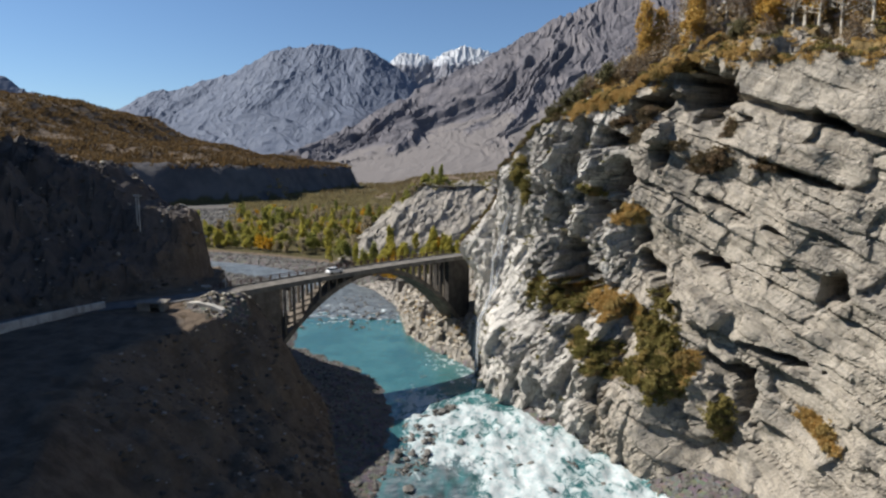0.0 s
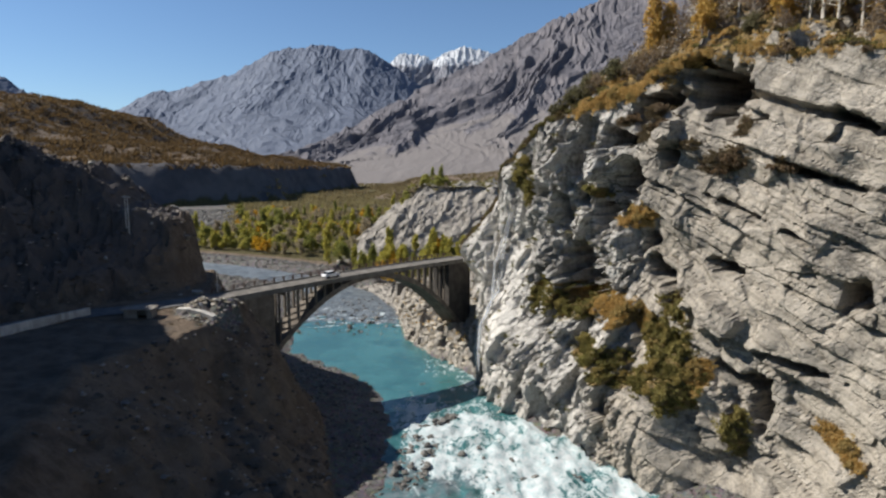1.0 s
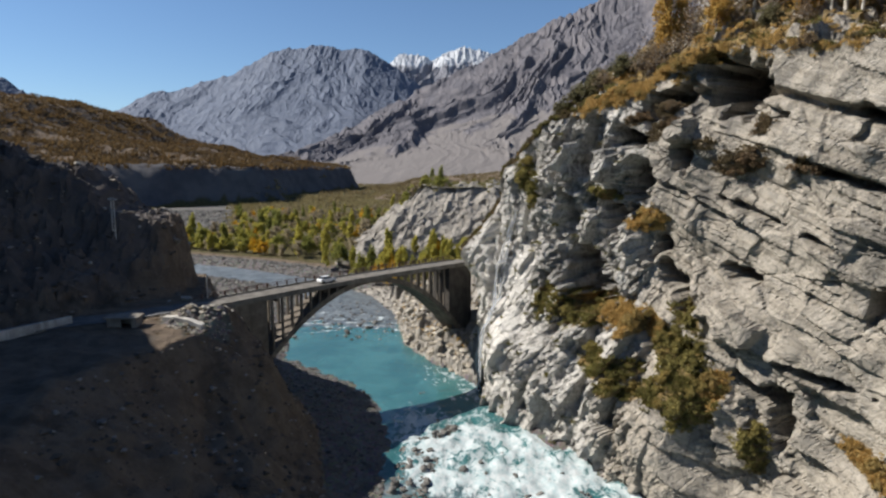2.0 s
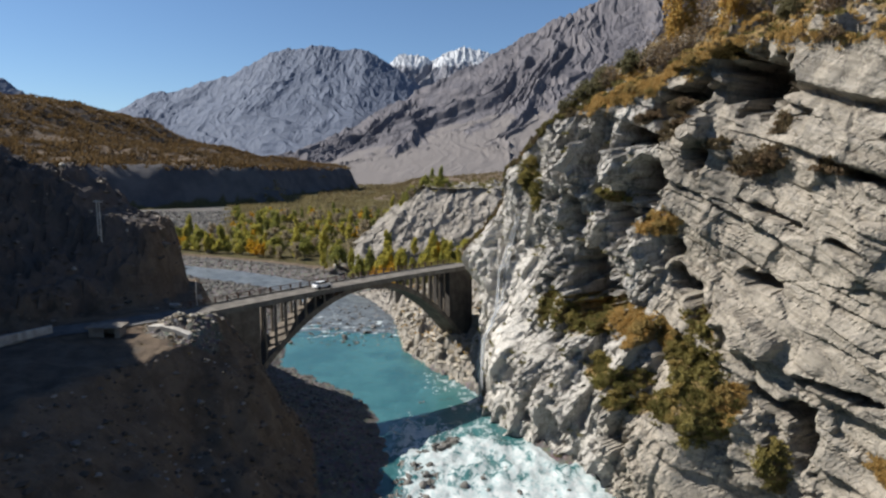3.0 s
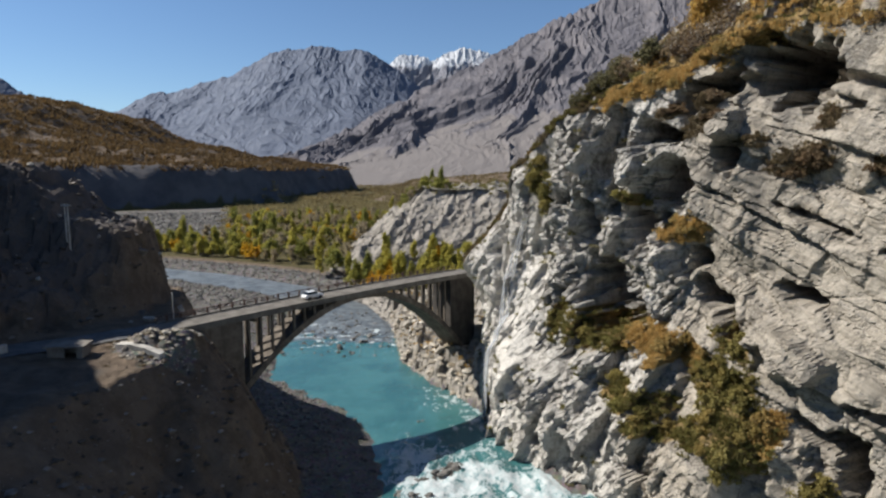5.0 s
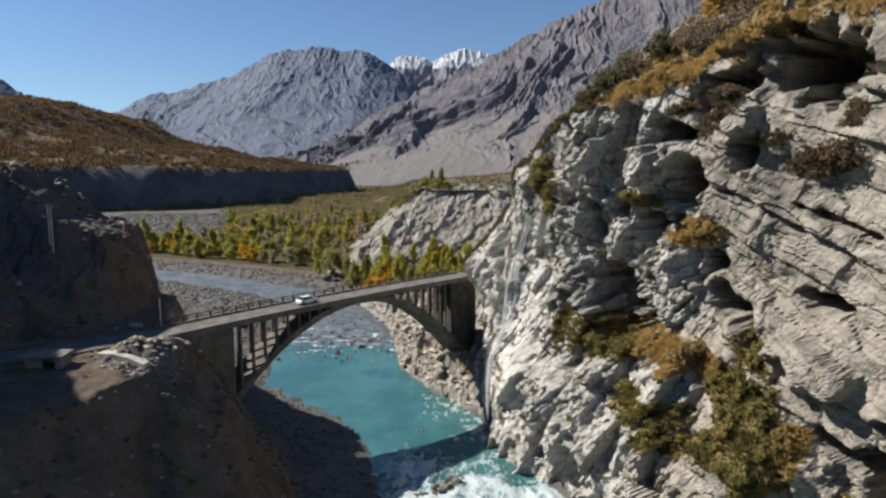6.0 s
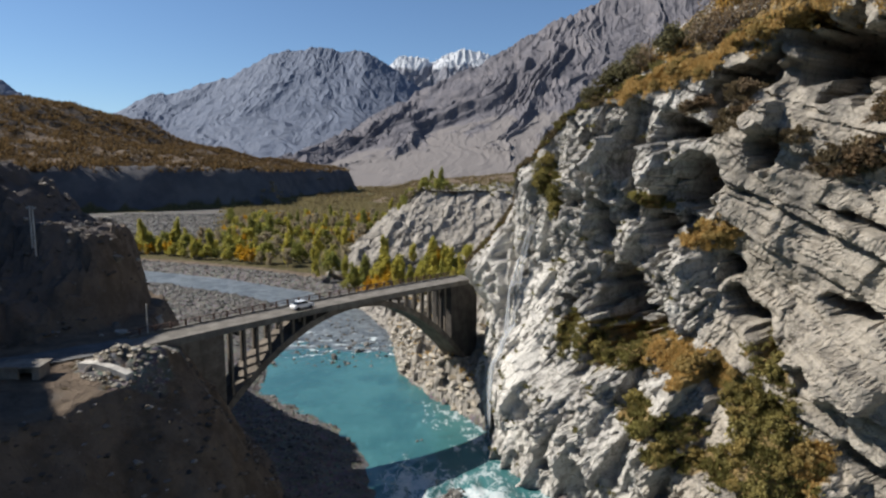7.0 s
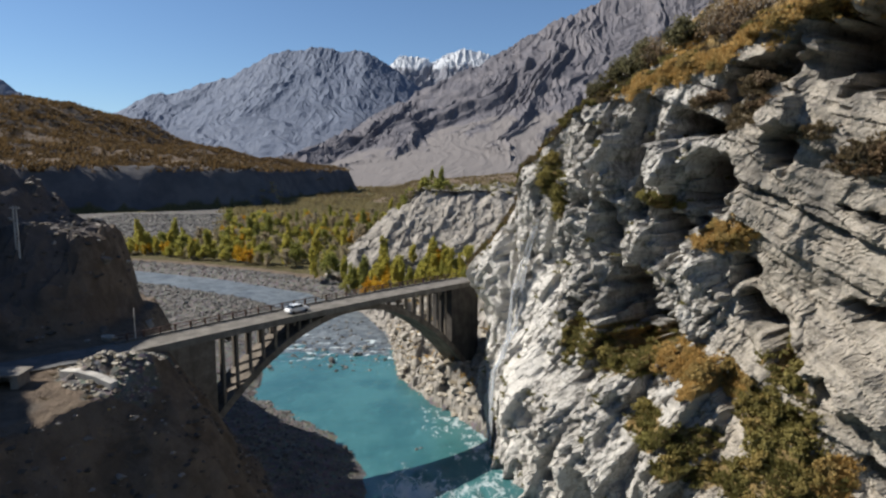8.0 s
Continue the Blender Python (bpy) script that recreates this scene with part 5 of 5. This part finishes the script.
COBBLE = n.done(n.mix(n.island(), (0.046, 0.043, 0.039), (0.15, 0.141, 0.128)), 0.85, 0.25)
n = Nodes("tan_stones")
TAN_STONE = n.done(n.mix(n.island(), (0.14, 0.115, 0.078), (0.4, 0.36, 0.3)), 0.85, 0.25)
n = Nodes("bank_rubble")
RUBBLE = n.done(n.mix(n.ramp(n.island(), 0.5, 1.0), (0.07, 0.058, 0.047), (0.24, 0.21, 0.18)), 0.9, 0.2)
r3 = np.random.default_rng(41)


def in_field(x0, x1, y0, y1, count, test):
    x, y = x0 + (x1 - x0) * r3.random(count), y0 + (y1 - y0) * r3.random(count)
    ok = test(x, y)
    return np.stack([x, y], 1)[ok]


def on_bar(x, y):
    dl, sl = to_line(x, y, SHORE_L)
    df, sf = to_line(x, y, FOOT_L)
    return (sl > 0) & (sf < 0)


def on_bank(x, y):
    df, sf = to_line(x, y, FOOT_L)
    dt, st = to_line(x, y, TOE_L)
    return (sf > 0) & ((st > 0) | (to_line(x, y, EDGE_L)[1] < 0))


cobbles("cobbles", "grey cobbles strewn over the gravel bar", in_field(-50, -6, 70, 180, 9000, on_bar), COBBLE, 1, (0.1, 0.5))
cobbles("cobbles", "wet stones heaped at the edge of the rapids", in_field(-10, 4, 88, 113, 2600, lambda x, y: np.abs(x - np.interp(y, [89, 100, 106, 112], [-5.5, -4.2, -3.4, 1.2])) < np.interp(y, [89, 104, 112], [2.6, 3.6, 1.5])), COBBLE, 9, (0.12, 0.6))
cobbles("cobbles", "pale rubble by the bridge's end", in_field(-43, -33, 95, 106, 700, lambda x, y: np.hypot((x + 37.8) / 5.5, (y - 100.5) / 5.5) < 1), TAN_STONE, 10, (0.1, 0.45))
cobbles("cobbles", "pale stones over the dry river bed", in_field(-150, -40, 180, 300, 9000, on_bar), COBBLE, 2, (0.25, 0.9))
cobbles("cobbles", "pale shingle on the beach under the cliff", in_field(22, 50, 66, 100, 5000, lambda x, y: to_line(x, y, SHORE_R)[1] < 0), COBBLE, 3, (0.08, 0.4))
cobbles("cobbles", "grey stones breaking the shallow upper river", in_field(-52, -14, 168, 216, 700, lambda x, y: (to_line(x, y, SHORE_L)[1] < 0) & (to_line(x, y, SHORE_R)[1] > 0)), COBBLE, 5, (0.15, 0.8))
cobbles("cobbles", "golden and grey rubble on the bank under the bridge", in_field(-16, 16, 136, 215, 5000, lambda x, y: (to_line(x, y, SHORE_R)[1] < 0) & (to_line(x, y, SHORE_R)[0] < 18)), TAN_STONE, 6, (0.15, 1.1))
cobbles("cobbles", "pale stones along the far shore", in_field(-160, -12, 196, 325, 16000, lambda x, y: (to_line(x, y, SHORE_R)[1] < 0) & (to_line(x, y, SHORE_R)[0] < 14)), COBBLE, 7, (0.2, 0.9))
cobbles("cobbles", "grey stones over the wide far gravel bed", in_field(-330, -140, 425, 660, 7000, lambda x, y: (x < -0.34 * y) & (x > -0.62 * y) & (to_line(x, y, TERRACE)[1] < 0) & (to_line(x, y, TERRACE)[0] > 16)), COBBLE, 8, (0.5, 1.9))
cobbles("rubble", "dark rubble and stones on the shaded bank and hill", in_field(-95, -12, 56, 150, 9000, on_bank), RUBBLE, 4, (0.08, 0.6))

# ---- the waterfall ----
n = Nodes("falling_water")
fall_mist = n.ramp(n.noise(1.5, 7, 0.65, (3, 3, 0.22)), 0.3, 0.7, 0.01, 0.22)
FALL = n.done((0.5, 0.515, 0.53), 0.5, 0.3, Alpha=fall_mist)
waterfall = new("waterfall")
tagged(waterfall, "thin white waterfall sliding down the cliff", "waterfall")
r4 = np.random.default_rng(51)
for k in range(64):
    zz = np.linspace(38 - 3 * r4.random() * (k > 4), 0.5, 90)
    ss = fall_line(zz) + (r4.random() - 0.5) * np.interp(zz, [0, 8, 20, 28, 38], [4.6, 4.8, 3.8, 2.0, 0.8]) + 0.12 * fbm(zz / 3, k * 3.3, 3, 5)
    ii, jj = np.searchsorted(cs_, ss), np.array([int(np.argmin(np.abs(CZ[i, :300] - z))) for i, z in zip(np.searchsorted(cs_, ss), zz)])
    oo = np.maximum.accumulate(CO[ii, jj] + 0.5)
    oo = np.minimum(oo, CO[ii, jj] + 2.4)
    wide_ = np.interp(zz, [0, 20, 38], [0.55, 0.4, 0.14]) * (0.6 + 0.8 * r4.random())
    ax, ay = cliff_xy(ss - wide_ / 2, oo)
    bx, by = cliff_xy(ss + wide_ / 2, oo + 0.06)
    p = np.stack([np.stack([ax, ay, zz], -1), np.stack([(ax + bx) / 2 - 0.05, (ay + by) / 2 - 0.05, zz], -1), np.stack([bx, by, zz], -1)], 1)
    ob = new("strand", grid_mesh("strand", p))
    ob.data.materials.append(FALL)
    ob.parent = waterfall


# ---- the road, its walls, poles and the shed ----
def strip(name, path, half, lift, mat, thick=0.0, ground_z=True):
    """A ribbon along a path, laid on the land."""
    pts = []
    for (ax, ay), (bx, by) in zip(path[:-1], path[1:]):
        k = max(2, int(math.hypot(bx - ax, by - ay) / 0.8))
        pts += [(ax + (bx - ax) * i / k, ay + (by - ay) * i / k) for i in range(k)]
    pts = np.array(pts + [path[-1]], float)
    for _ in range(12):
        pts[1:-1] = (pts[:-2] + 2 * pts[1:-1] + pts[2:]) / 4
    t = np.gradient(pts, axis=0)
    t /= np.linalg.norm(t, axis=1)[:, None]
    side = np.stack([-t[:, 1], t[:, 0]], 1)
    cols = np.linspace(-half, half, 9)
    p = pts[:, None] + side[:, None] * cols[None, :, None]
    z = ground_height(p[..., 0], p[..., 1])[0]
    z = np.broadcast_to(z[:, 2:7].max(1)[:, None], z.shape) + lift
    ob = new(name, grid_mesh(name, np.concatenate([p, z[..., None]], -1)))
    ob.data.materials.append(mat)
    return ob


n = Nodes("worn_asphalt")
ASPHALT = n.done(n.mix(n.ramp(n.noise(0.6, 7, 0.6), 0.3, 0.7), (0.06, 0.062, 0.066), (0.125, 0.12, 0.115)), 0.85, 0.3)
n.bump(n.noise(8.0, 5), 0.3, 0.02)
road = strip("road", [(-38.5, 110.5), (-42, 106), (-48, 101), (-56, 96), (-63, 86), (-68, 70), (-71, 50)], 3.0, 0.12, ASPHALT)
tagged(road, "worn grey asphalt road along the shaded shelf", "road", kind="structure")
n = Nodes("pale_track")
TRACK = n.done(n.mix(n.ramp(n.noise(0.6, 7, 0.6), 0.3, 0.7), (0.207, 0.19, 0.168), (0.289, 0.271, 0.243)), 0.95, 0.15)
track = strip("road", [(-16, 323), (-2, 319), (12, 319), (26, 320), (44, 326)], 3.0, 0.25, TRACK)
tagged(track, "pale dusty road cut across the rock promontory", "road", kind="structure")


PALE_CONCRETE = concrete_material("pale_concrete", (0.3, 0.28, 0.25), (0.52, 0.49, 0.44))


def parapet(path, height, thick, mat, label, base=None):
    """A low wall of sections along a path."""
    thing = new("parapet_wall")
    for (ax, ay, az), (bx, by, bz) in zip(path[:-1], path[1:]):
        d = Vector((bx - ax, by - ay, 0))
        sd = Vector((-d.y, d.x, 0)).normalized() * thick / 2
        bm = bmesh.new()
        v = []
        for (x, y, z) in ((ax, ay, az), (bx, by, bz)):
            for k in (-1, 1):
                for dz in (-0.6, height):
                    v.append(bm.verts.new((x + k * sd.x, y + k * sd.y, z + dz)))
        for f in ((0, 1, 3, 2), (4, 6, 7, 5), (0, 4, 5, 1), (2, 3, 7, 6), (0, 2, 6, 4), (1, 5, 7, 3)):
            bm.faces.new([v[i] for i in f])
        bmesh.ops.bevel(bm, geom=bm.edges[:], offset=0.04, segments=1, affect="EDGES")
        part("section", bm, mat, thing)
    return tagged(thing, label, "wall")


wallpts = [(-66, 64), (-63.6, 72), (-61, 80), (-58, 87.5), (-54.4, 96)]
parapet([(x, y, land(x, y)) for x, y in wallpts], 1.25, 0.5, PALE_CONCRETE, "pale concrete parapet wall beside the road")
parapet([(x, y, land(x, y) - 0.05) for x, y in ((-42.0, 98.7), (-39.8, 98.1), (-37.6, 97.6), (-35.6, 97.1))], 0.6, 1.1, PALE_CONCRETE, "broken pale concrete wall on the sunlit bank")

pole_wood = bark_material("weathered_pole", (0.3, 0.28, 0.25), (0.5, 0.47, 0.43))
power = new("power_pole")
tagged(power, "grey double power pole with cross arm on the slope", "pole")
for dx in (-0.36, 0.36):
    bm = bmesh.new()
    limb(bm, (dx, 0, -0.8), (dx, 0, 7.6), 0.14, 0.1, 10)
    part("pole", bm, pole_wood, power)
bm = bmesh.new()
box(bm, -1.2, 1.2, -0.08, 0.08, 7.2, 7.42)
part("cross_arm", bm, pole_wood, power)
for z in (1.6, 3.4, 5.2):
    bm = bmesh.new()
    box(bm, -0.36, 0.36, -0.05, 0.05, z, z + 0.1)
    part("brace", bm, pole_wood, power)
for dx in (-1.05, 0.0, 1.05):
    bm = bmesh.new()
    limb(bm, (dx, 0, 7.42), (dx, 0, 7.62), 0.05, 0.09, 8)
    limb(bm, (dx, 0, 7.6), (dx, 0, 7.78), 0.09, 0.04, 8)
    part("insulator", bm, DECK, power)
power.matrix_world = pose(-58.2, 116.3, land(-58.2, 116.3), 0, 0, -28)

post = new("lamp_post")
tagged(post, "slim grey post beside the bridge's end", "pole")
bm = bmesh.new()
limb(bm, (0, 0, -0.5), (0, 0, 4.4), 0.09, 0.07, 10)
part("shaft", bm, pole_wood, post)
bm = bmesh.new()
limb(bm, (0, 0, 4.4), (0, 0, 4.52), 0.11, 0.05, 10)
part("cap", bm, pole_wood, post)
post.matrix_world = pose(-40.2, 111.0, land(-40.2, 111.0))

shed = new("stone_shed")
tagged(shed, "low flat roofed stone shed with a dark doorway", "shed")
STONEWALL = concrete_material("shed_stone", (0.12, 0.105, 0.09), (0.24, 0.22, 0.19))
for x0, x1, y0, y1 in ((-2.0, -1.7, -1.2, 1.2), (1.7, 2.0, -1.2, 1.2), (-1.7, 1.7, 0.9, 1.2), (-1.7, -0.1, -1.2, -0.9), (1.3, 1.7, -1.2, -0.9)):
    bm = bmesh.new()
    box(bm, x0, x1, y0, y1, -0.8, 1.5)
    part("wall", bm, STONEWALL, shed)
bm = bmesh.new()
box(bm, -2.35, 2.3, -1.5, 1.5, 1.5, 1.72)
for v in bm.verts:
    v.co.z += 0.06 * math.sin(v.co.x * 2)
part("roof", bm, STONEWALL, shed, "flat stone slab roof")
shed.matrix_world = pose(-46.4, 95.6, land(-46.4, 95.6) - 0.25, 0, 0, 8)


# ---- a squared block on the far bank ----
block = new("concrete_block")
tagged(block, "squared weathered concrete block on the river bank", "block")
bm = bmesh.new()
box(bm, -1.9, 1.9, -1.4, 1.4, -1.5, 2.6)
bmesh.ops.bevel(bm, geom=bm.edges[:], offset=0.08, segments=1, affect="EDGES")
part("body", bm, DECK, block)
bm = bmesh.new()
box(bm, -2.05, 2.05, -1.55, 1.55, 2.6, 2.9)
part("coping", bm, DECK, block)
block.matrix_world = pose(-13.6, 204, land(-13.6, 204), 0, 0, 12)


# ---- the car on the bridge ----
def car():
    thing = new("car")
    n = Nodes("white_car_paint")
    paint = n.done((0.75, 0.75, 0.74), 0.25, 0.5, Coat_Weight=0.6)
    n = Nodes("car_glass")
    glass = n.done((0.02, 0.025, 0.03), 0.05, 0.6)
    n = Nodes("tyre_rubber")
    rubber = n.done((0.02, 0.02, 0.02), 0.9, 0.2)
    bm = bmesh.new()
    outline = [(-2.05, 0.35), (-2.08, 0.75), (-1.9, 0.92), (-1.0, 0.98), (1.05, 1.0), (1.9, 0.86), (2.08, 0.7), (2.05, 0.35)]
    sides = [[bm.verts.new((x, y, z)) for x, z in outline] for y in (-0.8, 0.8)]
    bm.faces.new(sides[0]), bm.faces.new(sides[1][::-1])
    for i in range(8):
        bm.faces.new((sides[0][i], sides[1][i], sides[1][(i + 1) % 8], sides[0][(i + 1) % 8]))
    bmesh.ops.recalc_face_normals(bm, faces=bm.faces)
    bmesh.ops.bevel(bm, geom=bm.edges[:], offset=0.06, segments=2, affect="EDGES")
    part("body", bm, paint, thing)
    bm = bmesh.new()
    lo = [bm.verts.new(p) for p in ((-1.6, -0.72, 0.97), (1.0, -0.72, 0.97), (1.0, 0.72, 0.97), (-1.6, 0.72, 0.97))]
    hi = [bm.verts.new(p) for p in ((-1.15, -0.6, 1.42), (0.4, -0.6, 1.42), (0.4, 0.6, 1.42), (-1.15, 0.6, 1.42))]
    for i in range(4):
        bm.faces.new((lo[i], lo[(i + 1) % 4], hi[(i + 1) % 4], hi[i]))
    bm.faces.new(hi)
    part("window", bm, glass, thing)
    bm = bmesh.new()
    box(bm, -1.15, 0.4, -0.6, 0.6, 1.42, 1.48)
    part("roof", bm, paint, thing)
    for x in (-1.25, 1.25):
        for y in (-0.74, 0.74):
            bm = bmesh.new()
            limb(bm, (x, y - 0.1, 0.32), (x, y + 0.1, 0.32), 0.32, 0.32, 16)
            part("wheel", bm, rubber, thing)
    return tagged(thing, "white saloon car driving over the bridge deck", "car")


white_car = car()
white_car.matrix_world = BRIDGE @ pose(24.0, 2.4, deck_z(24.0) + 0.01) @ Matrix.Diagonal((0.9, 0.9, 0.9, 1))
